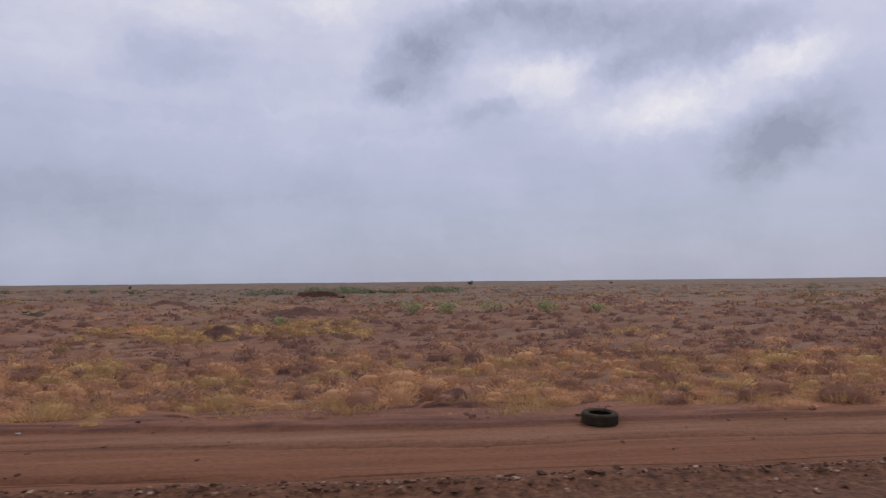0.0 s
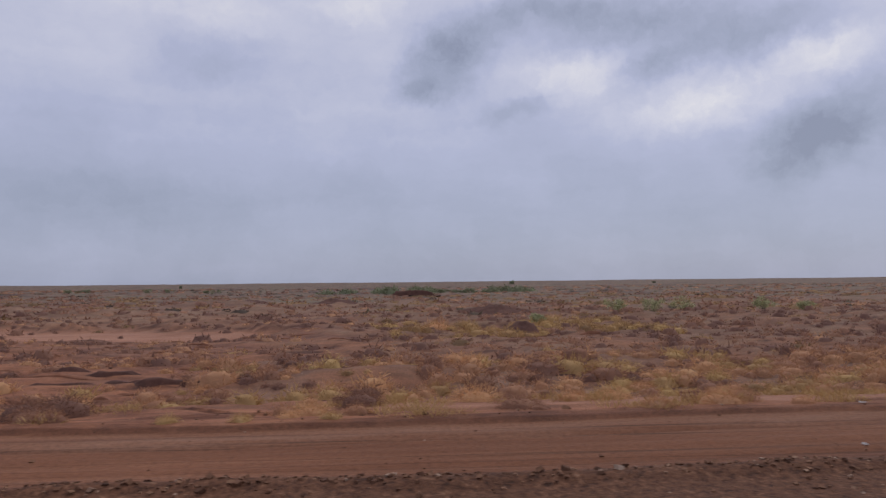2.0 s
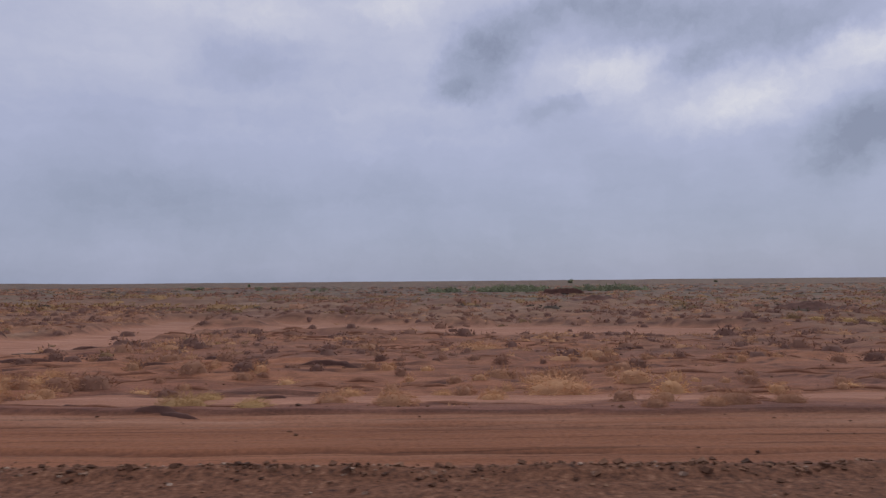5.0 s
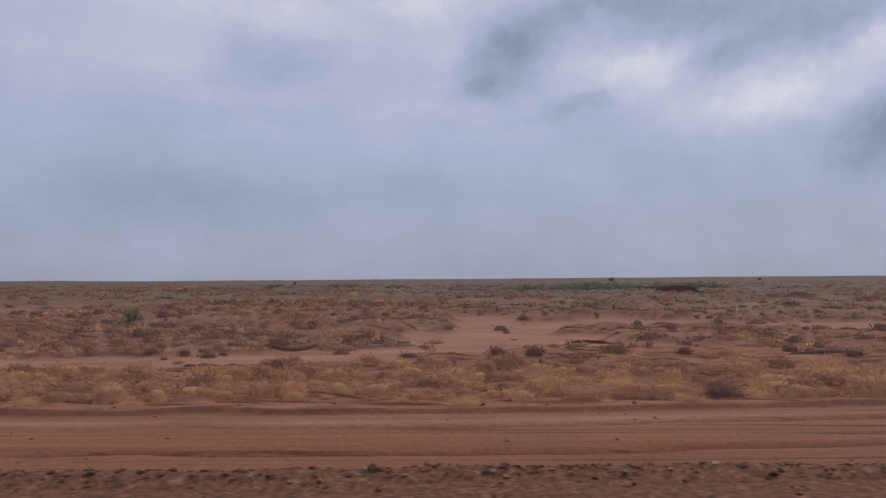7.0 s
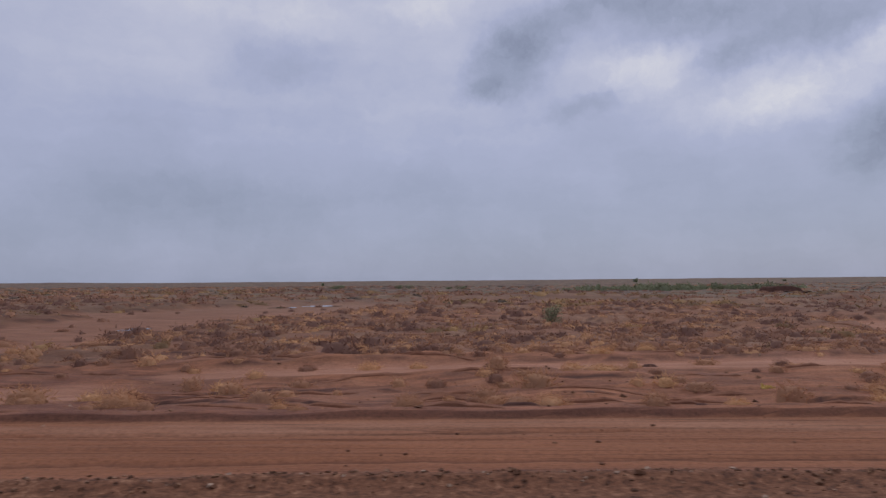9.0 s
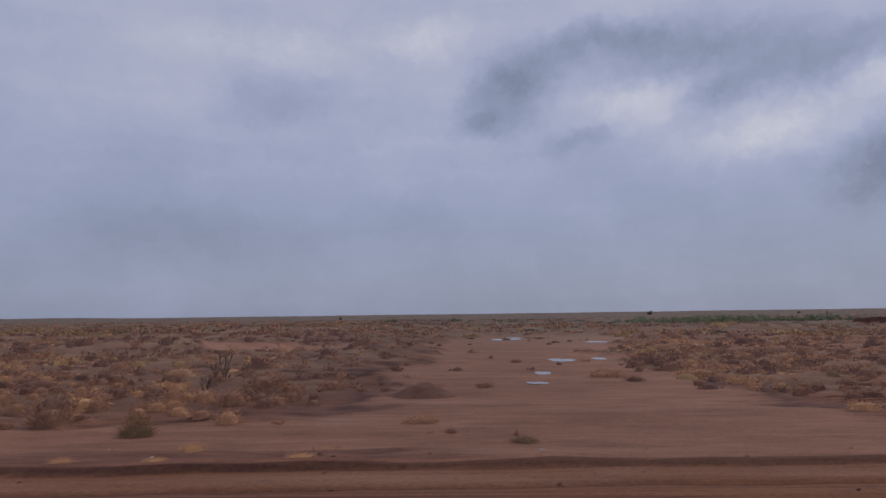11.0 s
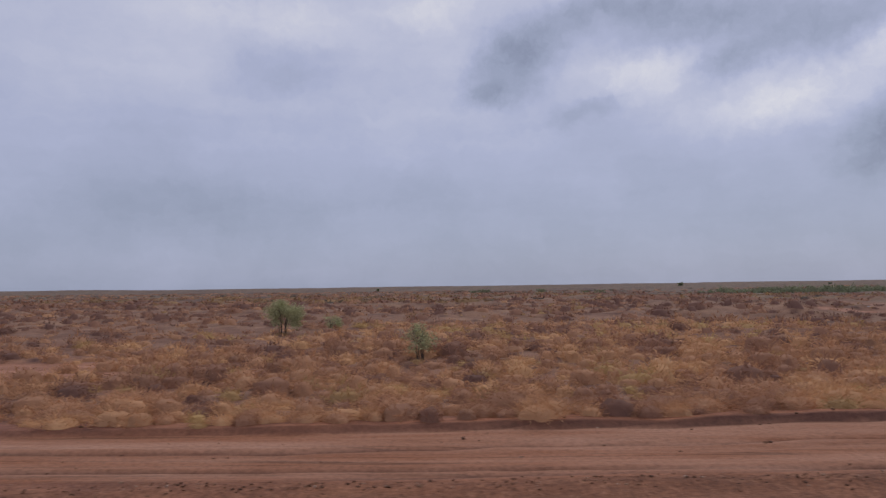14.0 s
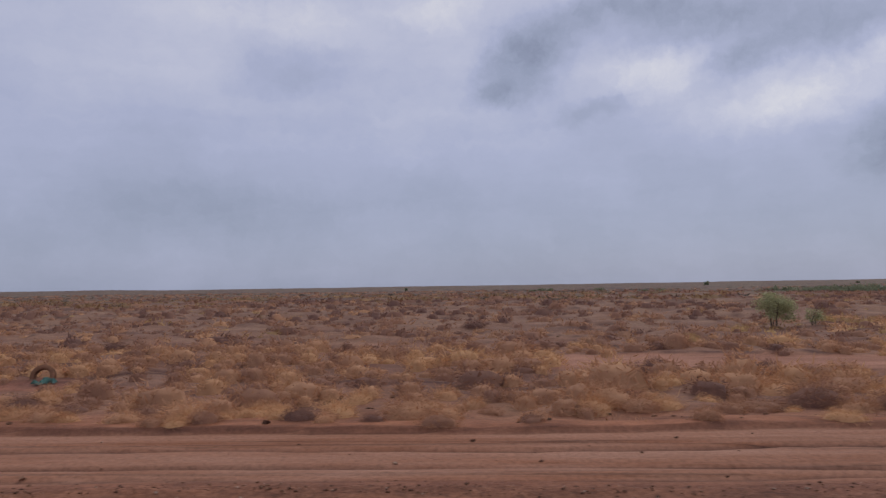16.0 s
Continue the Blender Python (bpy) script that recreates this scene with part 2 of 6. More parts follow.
def stone_material():
    m, nt, b = material("broken_stone")
    o = nt.nodes.new("ShaderNodeObjectInfo")
    g = nt.nodes.new("ShaderNodeNewGeometry")
    r = math_node(nt, "FRACT", math_node(nt, "ADD", g.outputs["Random Per Island"], o.outputs["Random"]))
    col = ramp(nt, r, [(0.0, (0.07, 0.034, 0.021)), (0.45, (0.16, 0.076, 0.044)), (0.88, (0.27, 0.145, 0.086)), (0.985, (0.42, 0.3, 0.22))])
    n = noise_tex(nt, place(nt), 22.0, 5, 0.7).outputs["Fac"]
    col = mix_color(nt, 1.0, col, ramp(nt, n, [(0.25, (0.6,) * 3), (0.75, (1.25,) * 3)]), "MULTIPLY")
    link(nt, col, b.inputs["Base Color"])
    bump(nt, b, n, 0.5, 0.01)
    return m


def water_material():
    m, _, b = material("puddle_water")
    b.inputs["Base Color"].default_value = (0.2, 0.13, 0.1, 1)
    b.inputs["Roughness"].default_value = 0.04
    b.inputs["Specular IOR Level"].default_value = 0.6
    b.inputs["IOR"].default_value = 1.33
    return m


SOIL = soil_material()
STRAW = [(0.0, (0.664, 0.386, 0.193)), (0.3, (0.581, 0.316, 0.162)), (0.55, (0.498, 0.269, 0.146)), (0.8, (0.354, 0.188, 0.115)), (1.0, (0.243, 0.123, 0.083))]
GRASS = plant_material("dry_grass", STRAW)
OLIVE = plant_material("yellow_green_grass", [(0.0, (0.563, 0.369, 0.158)), (0.4, (0.483, 0.297, 0.133)), (0.75, (0.345, 0.204, 0.100)), (1.0, (0.196, 0.121, 0.067))])
TWIG = plant_material("brown_twigs", [(0.0, (0.648, 0.360, 0.190)), (0.4, (0.498, 0.264, 0.147)), (0.7, (0.348, 0.180, 0.115)), (1.0, (0.209, 0.110, 0.083))], transl=0.22)
LEAF = plant_material("grey_green_leaves", [(0.0, (0.52, 0.5, 0.27)), (0.4, (0.4, 0.4, 0.21)), (0.75, (0.26, 0.27, 0.14)), (1.0, (0.15, 0.16, 0.09))])
DULL_GRASS = plant_material("grey_olive_grass", [(0.0, (0.314, 0.255, 0.140)), (0.4, (0.237, 0.185, 0.108)), (0.75, (0.162, 0.120, 0.078)), (1.0, (0.095, 0.070, 0.054))])
FAR_LEAF = plant_material("dull_green_leaves", [(0.0, (0.3, 0.31, 0.18)), (0.5, (0.21, 0.222, 0.13)), (1.0, (0.13, 0.135, 0.085))], transl=0.25)
BARK = plain_material("weathered_bark", (0.06, 0.045, 0.036), (0.16, 0.125, 0.1), 12.0)
STONE = stone_material()
WATER = water_material()
EARTH = plain_material("heaped_earth", (0.1, 0.05, 0.036), (0.22, 0.11, 0.076), 1.6, 0.95, 0.06)
DARK_EARTH = plain_material("dark_heaped_earth", (0.07, 0.036, 0.03), (0.16, 0.08, 0.06), 1.2, 0.95, 0.06)
LEDGE = plain_material("crumbling_red_soil", (0.13, 0.056, 0.035), (0.31, 0.14, 0.082), 2.5, 0.95, 0.03)
RUBBER = plain_material("worn_black_rubber", (0.024, 0.018, 0.012), (0.066, 0.048, 0.031), 9.0, 1.0, 0.006)
OLD_RUBBER = plain_material("dusty_brown_rubber", (0.13, 0.06, 0.036), (0.3, 0.15, 0.085), 6.0, 0.9, 0.006)
CONCRETE = plain_material("pale_weathered_concrete", (0.66, 0.63, 0.47), (0.88, 0.85, 0.68), 7.0, 0.85, 0.006)
WIRE = plain_material("rusty_wire", (0.05, 0.025, 0.018), (0.14, 0.07, 0.045), 30.0, 0.7, 0.002, 0.4)
CLOTH = plain_material("faded_teal_cloth", (0.055, 0.12, 0.1), (0.13, 0.24, 0.2), 8.0, 0.9, 0.01)
PAPER = plain_material("dirty_white_plastic", (0.45, 0.42, 0.38), (0.75, 0.72, 0.68), 14.0, 0.6, 0.01)
YELLOW = plain_material("faded_yellow_plastic", (0.42, 0.26, 0.06), (0.62, 0.42, 0.12), 10.0, 0.55, 0.01)
WOOD = plain_material("grey_weathered_wood", (0.12, 0.08, 0.06), (0.3, 0.22, 0.17), 9.0, 0.85, 0.006)


# ---- the lie of the land ----
def lattice(seed):
    r = np.random.RandomState(seed)
    a = r.rand(256) * 2 * np.pi
    return r.permutation(256), np.cos(a), np.sin(a)


LATTICES = [lattice(11 + k) for k in range(12)]


def wave(x, y, k=0):
    """Smooth noise in about -0.7 .. 0.7 over the plane, with a pitch of 1."""
    perm, gx, gy = LATTICES[k]
    x, y = np.asarray(x, float), np.asarray(y, float)
    xi, yi = np.floor(x).astype(int), np.floor(y).astype(int)
    fx, fy = x - xi, y - yi
    u, v = fx * fx * fx * (fx * (fx * 6 - 15) + 10), fy * fy * fy * (fy * (fy * 6 - 15) + 10)

    def corner(dx, dy):
        h = perm[(perm[(xi + dx) & 255] + yi + dy) & 255]
        return gx[h] * (fx - dx) + gy[h] * (fy - dy)
    a, b, c, d = corner(0, 0), corner(1, 0), corner(0, 1), corner(1, 1)
    return (a + (b - a) * u) * (1 - v) + (c + (d - c) * u) * v


def rough(x, y, k=0, octaves=4, gain=0.5):
    s, a = 0.0, 1.0
    for i in range(octaves):
        s = s + a * wave(x * 2 ** i + 17.3 * i, y * 2 ** i - 9.1 * i, (k + i) % 12)
        a *= gain
    return s


def smooth(a, b, x):
    u = np.clip((np.asarray(x, float) - a) / (b - a), 0, 1)
    return u * u * (3 - 2 * u)


FAR_EDGE = ([-215, -200, -190, -180, -172, -165, -160, -155, -146, -137, -118, -107, -95, -86, -77, -68, -62, -56, -45, -32, -25, -18, -8, 2, 20],
            [10.0, 10.0, 10.2, 9.9, 10.3, 11.2, 10.8, 10.0, 9.4, 9.5, 10.3, 10.6, 10.9, 10.7, 11.1, 12.0, 12.0, 11.1, 10.8, 10.9, 10.2, 10.3, 10.7, 10.0, 10.0])
NEAR_EDGE = ([-215, -199, -180, -167, -157, -145, -130, -115, -104, -75, -63, -45, -36, -24, -14, 0, 20],
             [7.1, 7.45, 7.5, 8.0, 7.1, 6.7, 6.7, 7.3, 7.65, 7.8, 8.1, 7.8, 7.45, 7.5, 7.8, 7.5, 7.4])
LIP = ([-215, -200, -185, -172, -165, -155, -145, -120, -100, -90, -75, -62, -50, -35, -20, 0, 20],
       [0.1, 0.08, 0.06, 0.11, 0.16, 0.13, 0.1, 0.08, 0.11, 0.1, 0.06, 0.09, 0.06, 0.08, 0.06, 0.05, 0.05])


def far_edge(x):
    return np.interp(x, *FAR_EDGE) + 0.22 * wave(np.asarray(x) / 3.1, np.asarray(x) * 0 + 0.4, 3) + 0.1 * wave(np.asarray(x) / 0.9, np.asarray(x) * 0 + 5.4, 4) + 0.07 * wave(np.asarray(x) / 0.4, np.asarray(x) * 0 + 1.4, 6)


def near_edge(x):
    return np.interp(x, *NEAR_EDGE) + 0.25 * wave(np.asarray(x) / 4.3, np.asarray(x) * 0 + 2.4, 5)


def scrub_edge(y):
    """Where the dense scrub ends and the bare opening begins."""
    return np.interp(y, [9, 13.6, 15.6, 17.8, 28, 54, 80, 130, 300], [-152, -146.5, -143.5, -141, -139.3, -136.7, -136, -140, -190])


def segment(x, y, a, b, w):
    dx, dy = b[0] - a[0], b[1] - a[1]
    t = np.clip(((x - a[0]) * dx + (y - a[1]) * dy) / (dx * dx + dy * dy), 0, 1)
    return np.hypot(x - a[0] - t * dx, y - a[1] - t * dy) / w


# washed clay flats and dry runnels: from, to, half width
WASHES = [((-62, 62), (-36, 56), 8), ((-76.5, 70), (-76, 56), 3.6), ((-75.8, 56), (-75.5, 44), 4.6), ((-75.5, 44), (-75.5, 33), 6.6), ((-70, 32), (-90, 22.5), 3.2), ((-90, 22.5), (-114, 20.8), 2.2),
          ((-72, 57), (-45, 58), 4.0), ((-45, 58), (-10, 60), 2.2), ((-150, 48), (-124, 72), 3.5), ((-124, 72), (-116, 92), 5.0),
          ((-131, 14), (-131, 60), 7.0), ((-131, 60), (-124, 90), 10.0), ((-146, 14), (-118, 15), 3.2), ((-196, 21), (-186, 20), 2.0), ((-60, 14), (-40, 15), 1.5),
          ((-20, 13.2), (-8, 12.8), 0.9)]
# pale dry spots on the track: place and half length
DRY_SPOTS = [(-92.5, 10.35, 0.6), (-89.7, 10.1, 0.8), (-96.4, 10.4, 0.5)]
PUDDLES = [(-128.4, 44.9, 0.9, 1.5), (-130.8, 34.2, 0.5, 0.9), (-131.6, 28.7, 0.5, 0.5), (-130.0, 85.5, 2.4, 2.4), (-120.0, 79.5, 1.6, 1.8), (-126.5, 92.0, 3.0, 2.4), (-125.7, 46.5, 0.5, 1.1)]


def clay_mask(x, y):
    d = np.full(np.shape(x), 9.0)
    wob = 0.42 * rough(x / 6.0, y / 5.0, 2, 4) + 0.32 * rough(x / 19.0, y / 15.0, 6, 2) + 0.14 * rough(x / 1.7, y / 1.2, 9, 2)
    for a, b, w in WASHES:
        d = np.minimum(d, segment(x, y, a, b, w))
    return 1 - smooth(0.75, 1.1, d + wob)


def growth(x, y):
    """How thickly dry plants stand, 0 to 1."""
    x, y = np.asarray(x, float), np.asarray(y, float)
    scrub = 1 - smooth(-3, 2.5, x - scrub_edge(y) + 3 * wave(x / 6, y / 6, 7))
    east = smooth(-30, -22, x + 2.5 * wave(x / 5, y / 5, 8))
    d = np.interp(y, [10, 24, 30, 60, 80], [0.2, 0.22, 0.32, 0.5, 0.7])
    belt = np.exp(-((y - 16.5) / 3.0) ** 2) * smooth(-94, -88, x) * (1 - smooth(-68, -63, x))
    left = smooth(24, 26.5, y) * (1 - 0.4 * smooth(46, 60, y)) * (1 - smooth(75, 90, y)) * smooth(-134, -128, x) * (1 - smooth(-80, -76, x))
    patch = smooth(22, 26, y) * (1 - smooth(44, 50, y)) * smooth(-130, -127, x) * (1 - smooth(-114, -108, x))
    d = np.maximum(d, 0.55 * belt)
    d = np.maximum(d, 0.95 * left)
    d = np.maximum(d, 0.9 * patch)
    d = np.maximum(d, east * np.where(y < 13.3, np.interp(x, [-20, -14], [0.4, 0.15]), np.where(y < 34, 0.95, 0.85)))
    d = np.maximum(d, scrub)
    d = d * (1 - 0.93 * clay_mask(x, y))
    clumps = smooth(-0.25, 0.2, rough(x / 5.0, y / 4.0, 9, 3))
    d = d * (0.45 + 0.55 * np.maximum(clumps, 0.75 * scrub))
    for cx, cy, cr in ((-93.8, 17.2, 2.6), (-211.0, 16.6, 2.2), (3.3, 10.2, 0.8), (-154.9, 10.3, 0.7), (-136.0, 22.6, 4.0)):
        d = d * smooth(0.5, 1.0, np.hypot(x - cx, y - cy) / cr)
    d = d * (1 - 0.75 * smooth(-34, -31, x) * (1 - smooth(-22, -19, x)) * (1 - smooth(15, 18, y)))
    d = d * (1 - 0.72 * smooth(-147, -144, x) * (1 - smooth(-118, -112, x)) * (1 - smooth(19, 24, y)))
    return d * smooth(0.12, 0.5, y - far_edge(x))


def thicket(x, y):
    """The stretch of scrub where grass and bushes close up."""
    return smooth(-186, -179, x + 2 * wave(x / 4, y / 4, 3)) * (1 - smooth(-158, -152, x + 2 * wave(x / 4, y / 4, 3))) * (1 - smooth(34, 48, y))


# broad low swells, some grown over: place, half widths, height
HUMMOCKS = [(-93.6, 19.4, 1.5, 0.9, 0.1), (-20.3, 19.8, 3.4, 1.6, 0.5), (-12.5, 22.8, 2.4, 1.4, 0.4), (-9.0, 15.2, 1.3, 0.7, 0.2), (1.8, 14.2, 1.6, 0.8, 0.25),
            (-154.0, 48.0, 7.0, 4.0, 0.55), (-146.5, 36.0, 4.5, 2.5, 0.35), (-150.5, 53.0, 4.0, 3.0, 0.5), (-164.0, 30.0, 5.0, 2.0, 0.25), (-104.0, 17.0, 2.5, 0.9, 0.2)]
HUMMOCKS += [(-66.0, 90.0, 16.0, 5.0, 0.8), (-30.0, 100.0, 14.0, 5.0, 1.0), (10.0, 95.0, 12.0, 5.0, 0.8), (-95.0, 110.0, 18.0, 6.0, 0.8), (-47.0, 110.0, 7.0, 3.5, 1.2), (-14.0, 118.0, 9.0, 4.0, 0.7), (35.0, 108.0, 9.0, 4.0, 1.0), (-15.2, 209.0, 9.0, 6.0, 0.4), (-36.0, 88.0, 5.0, 2.5, 0.8), (-86.0, 44.0, 6.0, 2.5, 0.4), (-184.8, 35.5, 3.5, 3.5, -0.3)]


def terraces(x, y):
    """Shallow shelves with short steep risers; the second value marks the risers that face the road."""
    def field(b):
        return 3.4 * rough(x / 13.0, b / 4.6, 8, 3) + 0.12 * rough(x / 1.3, b / 1.0, 3, 2)
    n = field(y)
    f = n - np.floor(n)
    shelf = np.floor(n) + smooth(0.84, 1.0, f) - n
    rising = smooth(0.0, 0.05, field(y + 0.2) - n)
    broken = smooth(-0.2, 0.12, rough(x / 3.5, y / 2.4, 10, 2))
    riser = smooth(0.8, 0.88, f) * (1 - smooth(0.97, 1.0, f)) * rising * broken
    return shelf, riser


def west_rut(x, y):
    """A deep wheel rut along the near side of the track in the west."""
    line = 8.12 + 0.13 * wave(x / 9, x * 0 + 1.5, 2) + 0.03 * wave(x / 1.1, x * 0 + 4.5, 3)
    return np.exp(-((y - line) / 0.075) ** 2) * (1 - smooth(-172, -164, x)) * smooth(-0.55, -0.2, wave(x / 8, x * 0 + 7.5, 4))


def land(x, y):
    """The height of the ground."""
    x, y = np.asarray(x, float), np.asarray(y, float)
    near = np.interp(x, [-160, -150, -145, -132, -115, -105, -75, -45, 20], [0.22, 0.28, 0.58, 0.68, 0.58, 0.36, 0.36, 0.76, 0.74])
    full = np.interp(x, [-160, -145, -130, -85, -50, 40], [0.2, 0.45, 0.9, 1.35, 1.95, 1.8])
    z = -near * smooth(10.5, np.interp(x, [-155, -148, -120, -112], [18.5, 15.0, 15.0, 18.5]), y) - (full - near) * smooth(19, 50, y)
    z = z - np.interp(y, [60, 160, 350, 1000, 4500], [0, 0.9, 2.4, 3.4, 3.4])
    z = z + (3.2 * wave(x / 420, y / 300, 1) + 1.3 * wave(x / 95, y / 150, 3)) * smooth(350, 900, y) + 7.0 * smooth(1300, 2200, y) * smooth(0.42, 0.62, -(x + 100) / (np.abs(y) + 1.0)) + 0.6 * wave(x / 60, y / 40, 2) * smooth(80, 160, y)
    yf, yn = far_edge(x), near_edge(x)
    off = smooth(0.1, 2.5, y - yf)
    bare = clay_mask(x, y)
    # hummocks of the scrub, low steps cut by water
    z = z + off * (1 - 0.85 * bare) * ((0.13 + 0.08 * smooth(20, 30, y)) * rough(x / 2.2, y / 2.0, 4, 3) + 0.22 * rough(x / 9.0, y / 6.0, 5, 3) * smooth(14, 24, y) + 0.35 * wave(x / 16, y / 9, 6) * smooth(40, 70, y))
    z = z - np.interp(x, [-125, -115], [0.03, 0.3]) * bare * off * smooth(18, 24, y) * (1 - smooth(75, 95, y))
    ridge = 1 - 2 * np.abs(rough(x / 24.0, y / 11.0, 7, 3))
    z = z + off * (1 - bare) * np.interp(y, [55, 120], [0.45, 0.8]) * np.clip(ridge, -0.2, 1) * smooth(28, 55, y) * (1 - smooth(250, 500, y))
    shelf, _ = terraces(x, y)
    z = z + off * (1 - 0.7 * bare) * 0.11 * shelf * (1 - smooth(50, 70, y)) * (1 - 0.6 * bare)
    for hx, hy, ra, rb, hh in HUMMOCKS:
        z = z + hh * np.exp(-(((x - hx) / ra) ** 2 + ((y - hy) / rb) ** 2) ** 1.3) * (1 + 0.35 * rough(x / 1.6, y / 1.6, 2, 2)) * off
    for px, py, ra, rb in PUDDLES:
        z = z - 0.07 * np.exp(-(((x - px) / (ra * 1.2)) ** 2 + ((y - py) / (rb * 1.2)) ** 2))
    # cut bank at the far side of the track
    lip = np.interp(x, *LIP) * (1 + 0.8 * wave(x / 1.7, y * 0, 10))
    z = z + lip * smooth(-0.05, 0.05, y - yf) * (1 - smooth(0.2, 1.3, y - yf))
    # ruts and scrapes along the track
    on = smooth(0.0, 0.4, y - yn) * (1 - smooth(-0.35, 0.0, y - yf))
    z = z + on * (0.03 * wave(x / 14, (y - yf) * 3.2, 2) + 0.018 * wave(x / 7, (y - yf) * 7.5, 3))
    for dy, w in ((0.95, 0.1), (2.45, 0.09)):
        z = z - on * 0.07 * np.exp(-((y - yf + dy + 0.12 * wave(x / 11, x * 0 + dy, 6)) / w) ** 2) * smooth(-0.4, 0.0, wave(x / 13, x * 0 + 3 * dy, 7))
    z = z - 0.09 * west_rut(x, y)
    # stony windrow at the near side
    heap = np.exp(-((y - yn + 0.28) / 0.22) ** 2) * (0.075 + 0.06 * wave(x / 1.3, y * 0, 9)) * np.interp(x, [-175, -155], [0.3, 1.0])
    z = z + heap + (1 - smooth(-0.3, 0.1, y - yn)) * 0.03 * rough(x / 0.5, y / 0.4, 1, 3)
    return z


def mesh_of(name, verts, faces, mat, smooth_faces=False, attrs=None):
    """A mesh from arrays of places and of triangles or quads."""
    verts, faces = np.asarray(verts, np.float32), np.asarray(faces, np.int32)
    me = bpy.data.meshes.new(name)
    n, k = faces.shape
    me.vertices.add(len(verts))
    me.vertices.foreach_set("co", verts.ravel())
    me.loops.add(n * k)
    me.loops.foreach_set("vertex_index", faces.ravel())
    me.polygons.add(n)
    me.polygons.foreach_set("loop_start", np.arange(0, n * k, k, dtype=np.int32))
    me.polygons.foreach_set("use_smooth", np.full(n, smooth_faces))
    me.update(calc_edges=True)
    for key, values in (attrs or {}).items():
        a = me.attributes.new(key, "FLOAT", "POINT")
        a.data.foreach_set("value", np.asarray(values, np.float32))
    me.materials.append(mat)
    return me


def ground_rows():
    ys = [-600, -250, -100, -40, -15, -5, 0, 2.5, 4.0, 5.0, 5.6]
    while ys[-1] < 4600:
        y = ys[-1]
        ys.append(y + (0.068 if y < 13 else 0.011 * y if y < 80 else 0.03 * y))
    return np.array(ys)


ROWS, COLUMNS = ground_rows(), np.linspace(0, 1, 680)
REACH = np.abs(ROWS)[:, None]
SHEET_X = (-222 - 0.86 * REACH) * (1 - COLUMNS)[None, :] + (18 + 0.92 * REACH) * COLUMNS[None, :]
SHEET_Z = land(SHEET_X.ravel(), np.repeat(ROWS, len(COLUMNS))).reshape(SHEET_X.shape)


def sheet_z(x, y):
    """The height of the ground's mesh, which is coarser than land() far off."""
    x, y = np.asarray(x, float), np.asarray(y, float)
    i = np.clip(np.searchsorted(ROWS, y) - 1, 0, len(ROWS) - 2)
    b = np.clip((y - ROWS[i]) / (ROWS[i + 1] - ROWS[i]), 0, 1)
    u = np.clip((x + 222 + 0.86 * np.abs(y)) / (240 + 1.78 * np.abs(y)), 0, 0.99999) * (len(COLUMNS) - 1)
    j = u.astype(int)
    a = u - j
    return (SHEET_Z[i, j] * (1 - a) + SHEET_Z[i, j + 1] * a) * (1 - b) + (SHEET_Z[i + 1, j] * (1 - a) + SHEET_Z[i + 1, j + 1] * a) * b


def footing(x, y, half):
    """Where a plant of that half width is rooted: between the ground at its middle and the lowest at its edge."""
    mid = sheet_z(x, y)
    low = np.minimum(np.minimum(sheet_z(x - half, y), sheet_z(x + half, y)), np.minimum(sheet_z(x, y - half), mid))
    return 0.4 * mid + 0.6 * low - 0.01


def land_z(x, y):
    return float(sheet_z(np.array([x], float), np.array([y], float))[0])


